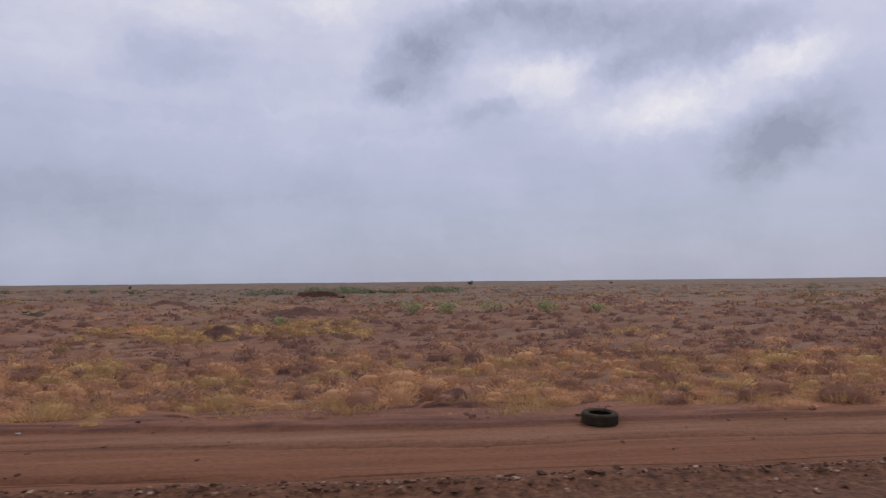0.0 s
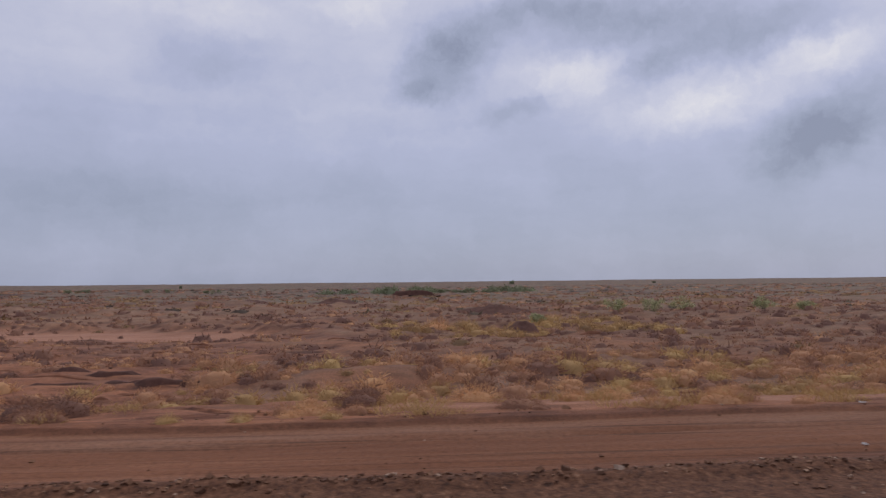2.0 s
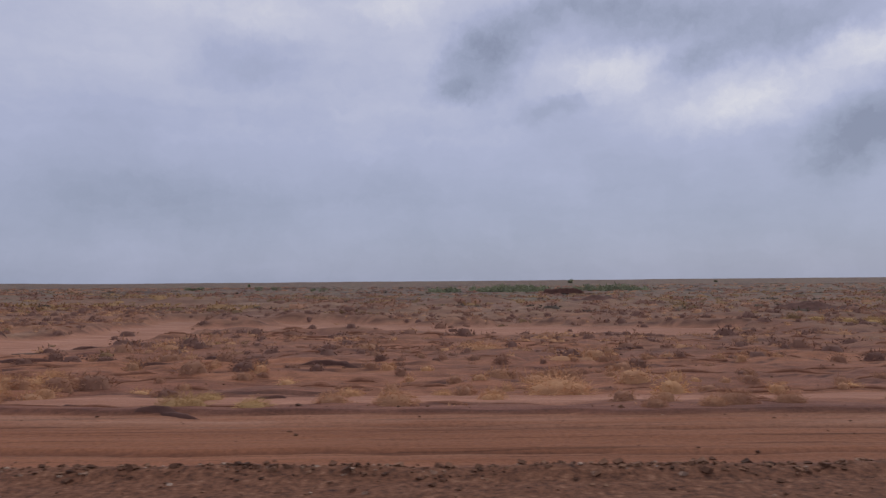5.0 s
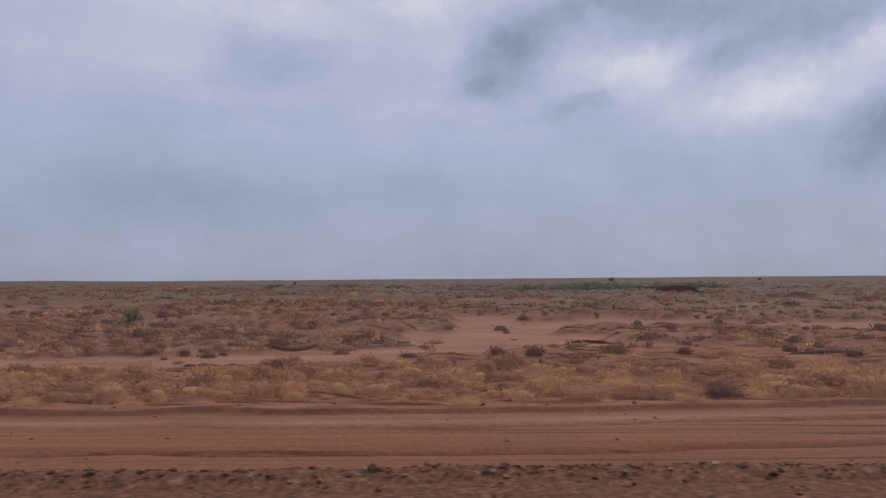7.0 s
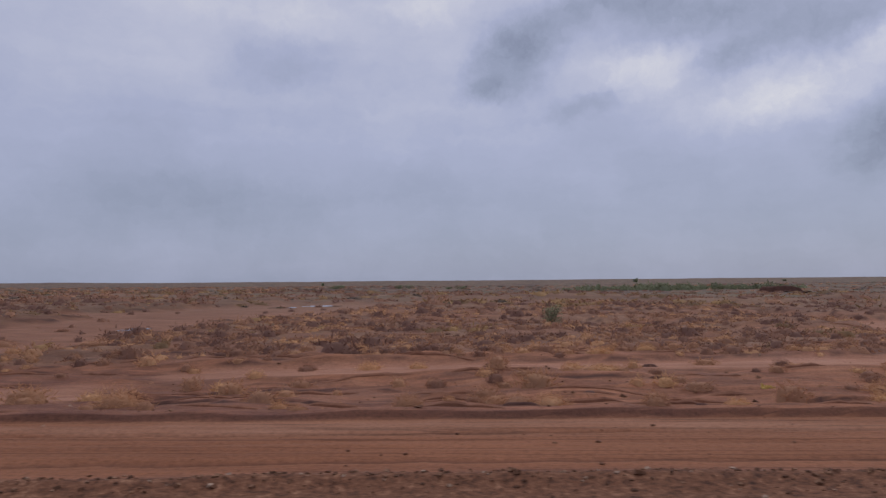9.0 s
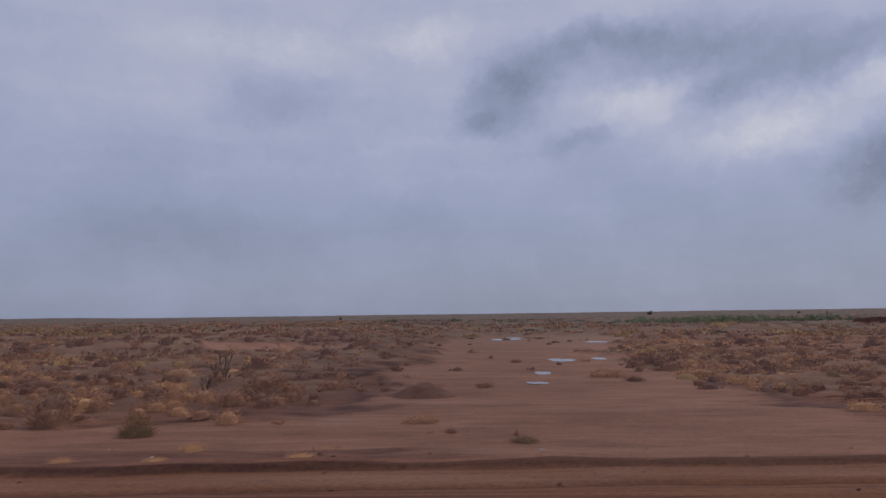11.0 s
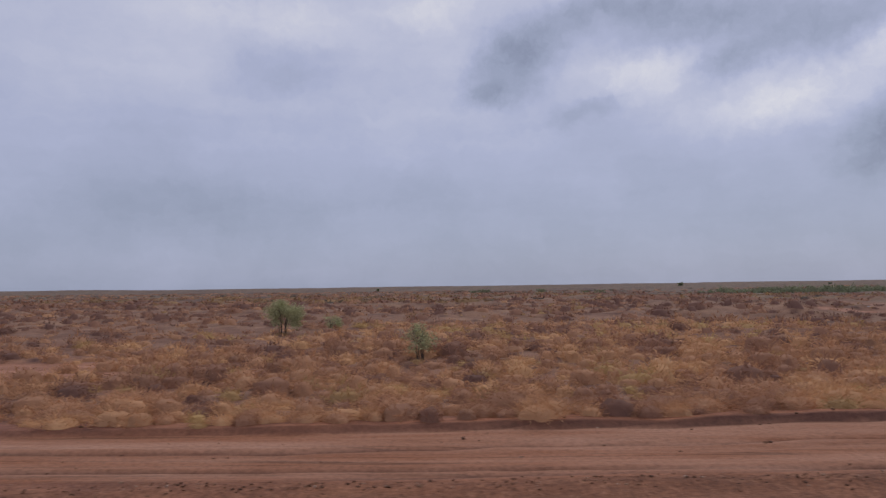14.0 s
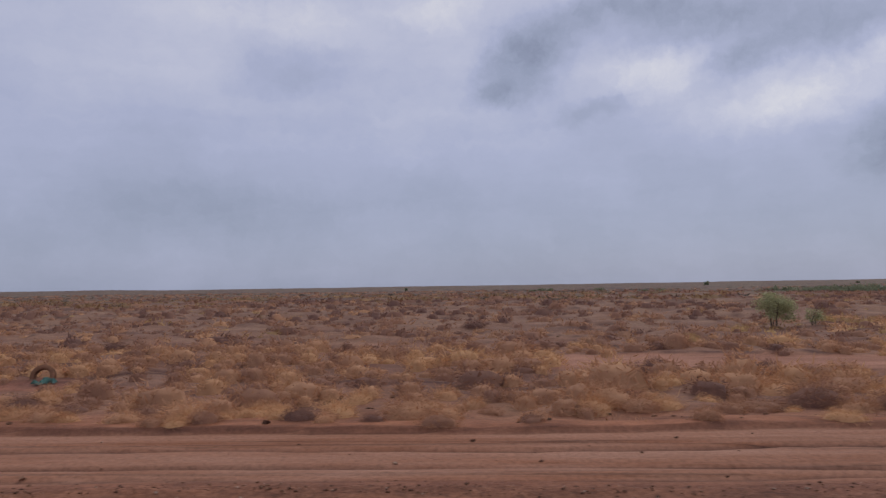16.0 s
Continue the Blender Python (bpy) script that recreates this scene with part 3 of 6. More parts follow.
def build_ground():
    ys, u = ROWS, COLUMNS
    x, y, z = SHEET_X.ravel(), np.repeat(ROWS, len(COLUMNS)), SHEET_Z.ravel()
    r, c = len(ys), len(u)
    i = (np.arange(r - 1)[:, None] * c + np.arange(c - 1)[None, :]).ravel()
    faces = np.stack([i, i + 1, i + c + 1, i + c], 1)
    yf, yn = far_edge(x), near_edge(x)
    on = smooth(-0.1, 0.25, y - yn) * (1 - smooth(-0.12, 0.06, y - yf))
    # masks for painted shade: cut bank, risers, wash rims and wheel ruts
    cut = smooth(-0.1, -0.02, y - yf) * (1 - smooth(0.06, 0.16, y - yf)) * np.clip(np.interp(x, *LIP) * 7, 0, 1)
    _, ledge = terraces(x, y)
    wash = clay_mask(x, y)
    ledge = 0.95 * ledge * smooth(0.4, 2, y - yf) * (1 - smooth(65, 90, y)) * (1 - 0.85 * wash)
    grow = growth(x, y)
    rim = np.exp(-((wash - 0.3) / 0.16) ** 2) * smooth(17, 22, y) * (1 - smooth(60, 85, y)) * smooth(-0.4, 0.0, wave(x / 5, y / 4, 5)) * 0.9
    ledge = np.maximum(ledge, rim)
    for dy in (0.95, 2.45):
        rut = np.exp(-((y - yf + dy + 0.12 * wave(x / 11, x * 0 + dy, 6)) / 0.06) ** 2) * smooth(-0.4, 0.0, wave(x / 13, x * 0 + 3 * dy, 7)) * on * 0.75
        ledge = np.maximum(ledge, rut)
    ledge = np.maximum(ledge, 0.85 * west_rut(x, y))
    attrs = {"clay": wash * (1 - on) * (1 - 0.22 * np.exp(-((x + 131) / 16) ** 2) * (1 - smooth(35, 70, y))), "track": on, "gravel": (1 - smooth(-0.18, 0.12, y - yn)) * np.interp(x, [-180, -160], [0.45, 1.0]),
             "litter": np.clip(grow * smooth(0.3, 2.5, y - yf) * np.maximum(np.interp(y, [20, 42], [0.6, 0.95]), np.maximum(0.8 * thicket(x, y), 0.85 * smooth(-30, -24, x))) + 0.3 * smooth(40, 90, y), 0, 0.92) * (1 - smooth(90, 240, y)),
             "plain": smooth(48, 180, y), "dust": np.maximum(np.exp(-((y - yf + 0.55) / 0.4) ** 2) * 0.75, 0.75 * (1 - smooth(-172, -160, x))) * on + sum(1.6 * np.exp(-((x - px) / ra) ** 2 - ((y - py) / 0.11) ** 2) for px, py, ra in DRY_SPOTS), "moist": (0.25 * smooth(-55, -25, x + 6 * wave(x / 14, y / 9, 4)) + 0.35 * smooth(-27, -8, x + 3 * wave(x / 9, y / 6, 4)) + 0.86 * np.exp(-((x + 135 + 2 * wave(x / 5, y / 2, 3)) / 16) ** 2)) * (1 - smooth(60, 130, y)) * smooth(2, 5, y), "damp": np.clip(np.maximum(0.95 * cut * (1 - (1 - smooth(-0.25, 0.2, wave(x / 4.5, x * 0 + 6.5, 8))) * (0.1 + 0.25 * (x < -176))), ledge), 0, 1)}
    attrs["moist"] = np.clip(attrs["moist"] + (0.3 * smooth(-62, -48, x) + 0.55 * smooth(-30, -10, x + 2 * wave(x / 5, y / 1.5, 4))) * (y < yf + 0.4) * (y > 2), 0, 1.15)
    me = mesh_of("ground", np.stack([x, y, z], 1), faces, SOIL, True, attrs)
    return tagged(new("ground", me), "reddish brown desert soil with pale washes and a graded dirt track", "ground", kind="structure")


ground = build_ground()


# ---- helpers for things ----
def part(name, bm, mat, parent, label=""):
    me = bpy.data.meshes.new(name)
    bm.to_mesh(me)
    bm.free()
    me.materials.append(mat)
    ob = new(name, me)
    ob.parent = parent
    return tagged(ob, label)


def thing(name, x, y, label, category, group="", lift=0.0, turn=0.0):
    ob = tagged(new(name), label, category, group)
    ob.empty_display_size = 0.2
    ob.matrix_basis = pose(x, y, land_z(x, y) + lift, 0, 0, turn)
    return ob


def tube(bm, points, radii, sides=7):
    """A bent tapered limb through the points."""
    rings = []
    for i, (p, r) in enumerate(zip(points, radii)):
        a, b = Vector(points[max(i - 1, 0)]), Vector(points[min(i + 1, len(points) - 1)])
        q = (b - a).to_track_quat("Z", "Y")
        rings.append([bm.verts.new(Vector(p) + q @ Vector((math.cos(2 * math.pi * k / sides) * r, math.sin(2 * math.pi * k / sides) * r, 0))) for k in range(sides)])
    for r0, r1 in zip(rings, rings[1:]):
        for k in range(sides):
            bm.faces.new((r0[k], r0[(k + 1) % sides], r1[(k + 1) % sides], r1[k]))
    bm.faces.new(rings[-1])
    bm.faces.new(rings[0][::-1])


# ---- dry growth: tussocks and shrubs ----
def tussock(seed, blades, height, radius, width, lean=0.55, stiff=False):
    """Arched blades rising from a small crown; triangles, with a 0..1 tint for each point."""
    r = np.random.RandomState(seed)
    V, Fc, T = [], [], []
    for _ in range(blades):
        a = r.rand() * 2 * np.pi
        rad = radius * 0.45 * np.sqrt(r.rand())
        base = np.array([math.cos(a) * rad, math.sin(a) * rad, -0.03])
        b = a + r.normal(0, 0.9)
        ln = height * (0.55 + 0.5 * r.rand()) * (1 - 0.25 * rad / radius)
        out = lean * (0.25 + r.rand()) * (0.6 + rad / radius)
        side = np.array([-math.sin(b), math.cos(b), 0]) * width * (0.6 + 0.8 * r.rand()) * 0.5
        d = np.array([math.cos(b), math.sin(b), 0])
        mid = base + d * out * ln * 0.4 + np.array([0, 0, ln * 0.62])
        tip = base + d * out * ln * (0.8 if stiff else 1.15) + np.array([0, 0, ln * (1.0 if stiff else 0.9 - 0.3 * r.rand())])
        n = len(V)
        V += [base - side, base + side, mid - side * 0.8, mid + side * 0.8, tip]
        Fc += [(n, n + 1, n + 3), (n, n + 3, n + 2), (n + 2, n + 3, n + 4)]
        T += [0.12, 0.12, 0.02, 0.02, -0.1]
    return np.array(V), np.array(Fc), np.array(T)


def strands(seed, count, height, radius, length, width, up=0.4, spring=0.6, bends=True, stray=0.38):
    """Fine stems standing out all over a lobed dome of half width radius; each leans outwards and nods at its tip."""
    r = np.random.RandomState(seed)
    a, e = r.rand(count) * 2 * np.pi, np.arcsin(r.rand(count) ** 0.85)
    d = np.stack([np.cos(a) * np.cos(e), np.sin(a) * np.cos(e), np.sin(e)], 1)
    deep = spring + (0.98 - spring) * r.rand(count) ** 0.6
    p = d * np.array([radius, radius, height]) * (lobes(seed, a) * deep)[:, None]
    way = d * np.array([1.0, 1.0, 0.7]) + r.normal(0, stray, (count, 3)) + np.array([0, 0, up])
    way /= np.linalg.norm(way, axis=1)[:, None]
    side = np.cross(way, r.normal(0, 1, (count, 3)))
    side *= (width * (0.35 + 0.3 * r.rand(count)) / (np.linalg.norm(side, axis=1) + 1e-6))[:, None]
    ln = (length * (0.5 + 0.75 * r.rand(count) ** 1.5))[:, None]
    mid = p + way * ln * 0.55
    tip = p + way * ln + (d * np.array([1, 1, 0]) * 0.22 + np.array([0, 0, -0.14])) * ln
    if bends:
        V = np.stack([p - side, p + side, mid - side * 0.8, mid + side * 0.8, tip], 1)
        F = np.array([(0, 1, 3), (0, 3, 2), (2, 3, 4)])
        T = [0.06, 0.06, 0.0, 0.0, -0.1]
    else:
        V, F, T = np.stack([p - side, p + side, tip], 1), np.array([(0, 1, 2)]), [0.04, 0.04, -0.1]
    k = V.shape[1]
    Fc = (F[None] + (np.arange(count) * k)[:, None, None]).reshape(-1, 3)
    V = V.reshape(-1, 3)
    V[:, 2] = np.maximum(V[:, 2], -0.08)
    return V, Fc, np.tile(T, count)


def lobes(seed, a):
    """How far a bush reaches out in each direction."""
    r = np.random.RandomState(seed + 900)
    f = r.rand(3) * 6.283
    return 0.9 + 0.13 * np.sin(2 * a + f[0]) + 0.09 * np.sin(3 * a + f[1]) + 0.06 * np.sin(5 * a + f[2])


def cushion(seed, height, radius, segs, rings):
    """The soft rounded matted body inside a low plant, tinted slightly darker than its stems."""
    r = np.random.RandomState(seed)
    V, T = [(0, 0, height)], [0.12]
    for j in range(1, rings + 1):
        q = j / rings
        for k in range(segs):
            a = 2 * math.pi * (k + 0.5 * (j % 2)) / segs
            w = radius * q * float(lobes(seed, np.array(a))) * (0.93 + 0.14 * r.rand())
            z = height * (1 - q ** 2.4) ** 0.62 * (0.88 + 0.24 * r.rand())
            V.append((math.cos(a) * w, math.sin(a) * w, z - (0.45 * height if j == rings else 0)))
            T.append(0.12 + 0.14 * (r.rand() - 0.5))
    Fc = [(0, 1 + k, 1 + (k + 1) % segs) for k in range(segs)]
    for j in range(rings - 1):
        for k in range(segs):
            p, q = 1 + j * segs + k, 1 + j * segs + (k + 1) % segs
            Fc += [(p, p + segs, q + segs), (p, q + segs, q)]
    return np.array(V), np.array(Fc), np.array(T)


def joined(*forms):
    V, Fc, T, n = [], [], [], 0
    for v, f, t in forms:
        V.append(v)
        Fc.append(f + n)
        T.append(t)
        n += len(v)
    return np.concatenate(V), np.concatenate(Fc), np.concatenate(T)


def scatter(name, mat, forms, spots, label, category):
    """Many plants as one mesh. spots: x, y, size, tint."""
    r = np.random.RandomState(len(spots))
    x, y, s, t = np.array(spots).T
    z = footing(x, y, 0.35 * s)
    V, Fc, T, n = [], [], [], 0
    pick = r.randint(0, len(forms), len(x))
    for k, (fv, ff, ft) in enumerate(forms):
        idx = np.nonzero(pick == k)[0]
        if not len(idx):
            continue
        a = r.rand(len(idx)) * 2 * np.pi
        sq = 0.95 + 0.55 * r.rand(len(idx))
        wide = (0.85 + 0.6 * r.rand(len(idx)) ** 2)[:, None]
        c, sn, sc = np.cos(a)[:, None], np.sin(a)[:, None], s[idx][:, None]
        X = (fv[None, :, 0] * c - fv[None, :, 1] * sn) * sc * wide + x[idx][:, None]
        Y = (fv[None, :, 0] * sn + fv[None, :, 1] * c) * sc + y[idx][:, None]
        Z = fv[None, :, 2] * sc * sq[:, None] + z[idx][:, None]
        V.append(np.stack([X, Y, Z], 2).reshape(-1, 3))
        Fc.append((ff[None] + (n + np.arange(len(idx)) * len(fv))[:, None, None]).reshape(-1, 3))
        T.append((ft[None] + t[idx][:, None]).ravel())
        n += len(idx) * len(fv)
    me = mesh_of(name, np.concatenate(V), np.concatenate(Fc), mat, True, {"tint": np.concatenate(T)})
    return tagged(new(name, me), label, category, kind="stuff")


def sow(seed, count, x0, x1, y0, y1, power=1.0, fan=0.0):
    """Places where growth() lets plants stand."""
    r = np.random.RandomState(seed)
    y = y0 + (y1 - y0) * r.rand(count) ** power
    lo, hi = x0 - fan * y, x1 + fan * y
    x = lo + (hi - lo) * r.rand(count)
    band = smooth(-0.1, 0.15, rough(x / 40, y / 22, 2, 2))
    knot = smooth(-0.22, 0.2, rough(x / 2.3, y / 2.1, 1, 2)) * (1 - smooth(60, 110, y) * (1 - band))
    keep = r.rand(count) < growth(x, y) * (0.2 + 0.8 * knot)
    return x[keep], y[keep], r


def tone(x, y, r):
    """Tint of dry growth: straw in the east and along the track, browner in the scrub."""
    t = 0.42 + 0.45 * rough(x / 5, y / 4.5, 6, 2) + 0.5 * rough(x / 1.9, y / 1.7, 2, 2) + r.normal(0, 0.1, len(x))
    t = t - 0.12 * (y < 22) + 0.12 * smooth(28, 60, y) - (0.05 - 0.17 * smooth(-168, -158, x)) * (x < scrub_edge(y)) + 0.14 * (x > -33) * (y < 70) + 0.2 * (x > scrub_edge(y)) * (x < -30) * (y > 20)
    return np.clip(t, 0.0, 0.95)


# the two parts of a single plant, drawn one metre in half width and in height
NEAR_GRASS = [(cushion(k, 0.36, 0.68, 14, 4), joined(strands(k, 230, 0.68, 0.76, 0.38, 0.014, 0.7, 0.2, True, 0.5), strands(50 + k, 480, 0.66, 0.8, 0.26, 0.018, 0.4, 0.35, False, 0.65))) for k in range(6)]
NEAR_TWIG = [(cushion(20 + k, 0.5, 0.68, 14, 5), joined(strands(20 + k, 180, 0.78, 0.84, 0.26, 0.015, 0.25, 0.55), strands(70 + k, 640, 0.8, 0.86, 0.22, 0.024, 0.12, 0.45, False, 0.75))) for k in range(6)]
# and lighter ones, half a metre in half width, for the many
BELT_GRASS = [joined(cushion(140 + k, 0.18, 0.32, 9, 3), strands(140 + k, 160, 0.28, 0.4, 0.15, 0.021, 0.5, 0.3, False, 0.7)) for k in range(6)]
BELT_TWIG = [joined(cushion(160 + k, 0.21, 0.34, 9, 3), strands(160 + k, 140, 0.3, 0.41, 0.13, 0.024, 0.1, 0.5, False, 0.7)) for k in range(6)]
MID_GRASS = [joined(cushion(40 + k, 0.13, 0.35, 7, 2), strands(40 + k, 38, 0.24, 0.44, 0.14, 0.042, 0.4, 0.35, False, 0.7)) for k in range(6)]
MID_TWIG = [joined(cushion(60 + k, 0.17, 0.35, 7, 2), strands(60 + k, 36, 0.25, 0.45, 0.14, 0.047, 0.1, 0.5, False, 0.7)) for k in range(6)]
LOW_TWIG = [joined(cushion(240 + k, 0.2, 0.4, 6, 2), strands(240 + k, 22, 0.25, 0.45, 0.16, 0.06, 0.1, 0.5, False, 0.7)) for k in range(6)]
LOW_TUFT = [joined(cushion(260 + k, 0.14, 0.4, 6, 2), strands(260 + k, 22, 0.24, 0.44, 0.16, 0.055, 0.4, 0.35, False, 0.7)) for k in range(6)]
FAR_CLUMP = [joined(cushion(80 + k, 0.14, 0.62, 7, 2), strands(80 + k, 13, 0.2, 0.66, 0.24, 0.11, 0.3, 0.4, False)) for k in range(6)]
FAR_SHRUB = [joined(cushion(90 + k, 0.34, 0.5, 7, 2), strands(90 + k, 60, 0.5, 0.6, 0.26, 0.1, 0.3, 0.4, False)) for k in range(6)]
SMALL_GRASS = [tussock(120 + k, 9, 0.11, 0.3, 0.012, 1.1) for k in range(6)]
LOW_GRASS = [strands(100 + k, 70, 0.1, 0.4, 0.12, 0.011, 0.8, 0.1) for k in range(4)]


def plant_things(name, forms, mat, spots, label, category, group):
    """Single plants, each a thing of its own with a matted crown and its blades or twigs; alike ones share meshes.
    spots: x, y, half width, height, tint."""
    bases = []
    for body, top in forms:
        for shade in (0.08, 0.26, 0.45, 0.65, 0.85):
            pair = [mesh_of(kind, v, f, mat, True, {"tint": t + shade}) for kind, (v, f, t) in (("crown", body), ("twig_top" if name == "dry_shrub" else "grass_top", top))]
            bases.append((shade, pair))
    r = np.random.RandomState(5)
    for x, y, half, high, t in spots:
        y = max(y, float(far_edge(np.array([x]))[0]) + np.interp(x, [-155, -145], [0.08, 0.2]) + np.interp(x, [-155, -145], [0.5, 0.8]) * half)
        best = sorted(bases, key=lambda q: abs(q[0] - t))[:len(forms)]
        ob = tagged(new(name), label, category, group)
        ob.empty_display_size = 0.1
        ob.matrix_basis = pose(x, y, float(footing(np.array([x]), np.array([y]), 0.6 * half)[0]), 0, 0, r.rand() * 360) @ Matrix.Diagonal((half, half, high, 1))
        for me in best[r.randint(len(best))][1]:
            new(me.name.split(".")[0], me).parent = ob


def spaced(x, y, half, taken, gap):
    """Indices of the plants that find room beside those already standing; taken grows by them."""
    cells = collections.defaultdict(list)
    for q in taken:
        cells[int(q[0] // 2), int(q[1] // 2)].append(q)
    kept = []
    for i in range(len(x)):
        cx, cy = int(x[i] // 2), int(y[i] // 2)
        near = (q for a in (-1, 0, 1) for b in (-1, 0, 1) for q in cells.get((cx + a, cy + b), ()))
        if all((x[i] - q[0]) ** 2 + (y[i] - q[1]) ** 2 > (gap * (half[i] + q[2])) ** 2 for q in near):
            q = (x[i], y[i], half[i])
            cells[cx, cy].append(q)
            taken.append(q)
            kept.append(i)
    return np.array(kept, int)


# plants that stand out, from west to east: place, half width, height
BROWN_SHRUBS_EAST = [(-43.2, 21.5, 0.38, 0.3), (-40.2, 19.7, 0.29, 0.23), (-39.7, 28.3, 0.82, 0.46), (-36.2, 20.9, 0.3, 0.24), (-35.5, 11.1, 0.14, 0.11), (-33.9, 18.8, 0.33, 0.26), (-33.2, 19.4, 0.25, 0.2), (-15.8, 19.9, 0.8, 0.44), (-8.2, 25.2, 0.41, 0.33), (-6.7, 22.4, 0.81, 0.47), (-5.7, 14.7, 0.26, 0.21), (-2.5, 14.8, 0.48, 0.26), (-0.2, 27.3, 0.44, 0.26)]
BROWN_SHRUBS_MIDDLE = [(-88.8, 13.2, 0.7, 0.51), (-85.9, 12.5, 0.52, 0.34), (-84.5, 15.8, 0.34, 0.23), (-84.4, 20.8, 0.34, 0.25), (-81.9, 18.7, 0.27, 0.15), (-80.7, 19.6, 0.43, 0.24), (-79.9, 36.4, 0.65, 0.36), (-79.9, 12.6, 0.18, 0.14), (-76.8, 16.2, 0.35, 0.28), (-74.7, 16.2, 0.35, 0.28), (-74, 14.4, 0.42, 0.25), (-71.5, 25.6, 0.37, 0.21), (-69, 17.7, 0.37, 0.29), (-46.1, 20.9, 0.17, 0.14)]
BROWN_SHRUBS_OPENING = [(-135.7, 18.1, 0.62, 0.29), (-139.3, 17.8, 0.23, 0.16), (-134.9, 16.5, 0.19, 0.17), (-133.4, 16.2, 0.09, 0.2), (-128.3, 31.3, 1.13, 0.5), (-124.0, 32.5, 1.31, 0.39), (-135.4, 16.5, 0.13, 0.08)]
BROWN_SHRUBS_SCRUB = [(-180.9, 11.5, 0.28, 0.22), (-179, 13.8, 0.45, 0.31), (-176.7, 17.3, 0.53, 0.39), (-175.9, 11.3, 0.4, 0.27), (-175, 11.6, 0.37, 0.3), (-173, 12.9, 0.37, 0.3), (-169.7, 21.3, 0.6, 0.33), (-161.8, 13.9, 0.56, 0.31), (-160.1, 24.2, 0.39, 0.27), (-158.7, 11.9, 0.38, 0.29), (-157.4, 10.6, 0.34, 0.27), (-156.9, 14, 0.79, 0.45), (-156.4, 20.4, 0.98, 0.54), (-153.9, 11.2, 0.16, 0.13), (-148.2, 11.7, 0.28, 0.22), (-145.9, 21.5, 0.38, 0.24), (-144.2, 21, 0.59, 0.37)]
BROWN_SHRUBS_WEST = [(-201.2, 14.8, 0.41, 0.33), (-200.3, 10.1, 0.41, 0.31), (-199.5, 12, 0.29, 0.19), (-196.7, 16.2, 0.71, 0.39), (-195.5, 11.9, 0.38, 0.29), (-194.9, 12.3, 0.51, 0.28), (-193.7, 9.9, 0.14, 0.11), (-192.6, 10.7, 0.19, 0.15), (-192.1, 14.9, 0.93, 0.51), (-191.8, 10.4, 0.22, 0.18), (-191.4, 9.7, 0.37, 0.2), (-190.2, 18, 0.44, 0.26), (-187.8, 10.6, 0.26, 0.21), (-187.2, 12.5, 0.22, 0.16), (-185.8, 12.9, 0.27, 0.19), (-185.1, 18.3, 0.32, 0.26), (-184.7, 11.4, 0.2, 0.16), (-183.1, 23.5, 0.95, 0.52)]
DARK_SHRUBS_EAST = [(-22.5, 18.5, 0.3, 0.22), (-20.6, 20.8, 0.3, 0.22), (-20.2, 14.4, 0.35, 0.26), (-20.1, 12.8, 0.57, 0.43), (-17.6, 16.3, 0.53, 0.4), (-15.4, 22.8, 0.41, 0.26), (-14.3, 22.5, 0.51, 0.33), (-11.6, 21.3, 0.24, 0.19), (-10.1, 21.8, 0.79, 0.43), (-8.5, 14.7, 0.59, 0.35), (-8.5, 13, 0.63, 0.47), (-7.5, 13.3, 0.23, 0.17), (-7.5, 19.6, 0.51, 0.38), (-5.1, 22, 0.32, 0.24), (-4, 23.9, 0.65, 0.38), (-2.3, 23.3, 0.75, 0.41), (-2.3, 26.1, 0.34, 0.27), (3.1, 23, 0.56, 0.41), (4.6, 55.4, 0.95, 0.71), (5.8, 43.7, 0.75, 0.56)]
DARK_SHRUBS_MIDDLE = [(-105.9, 20, 0.41, 0.31), (-99, 18.9, 0.19, 0.14), (-97.3, 21.2, 0.34, 0.26), (-79.4, 12.2, 0.14, 0.11), (-76, 23.3, 0.34, 0.23), (-75.3, 19.9, 0.29, 0.23), (-71.1, 16.3, 0.29, 0.23), (-70.8, 15.3, 0.42, 0.34), (-67.6, 15.2, 0.37, 0.28), (-61.8, 14.8, 0.24, 0.18)]
DARK_SHRUBS_OPENING = [(-157.3, 18.1, 0.38, 0.26), (-155.5, 15.3, 0.32, 0.22), (-154.2, 13.6, 0.33, 0.25), (-152.7, 11.4, 0.33, 0.25), (-152, 15.2, 0.58, 0.32), (-148.5, 17.7, 0.39, 0.31), (-147.5, 26.4, 0.55, 0.34), (-146.2, 27.6, 0.67, 0.45), (-131.5, 42.0, 0.48, 0.27), (-127.6, 29.1, 0.54, 0.35), (-111.7, 21.8, 0.44, 0.33)]
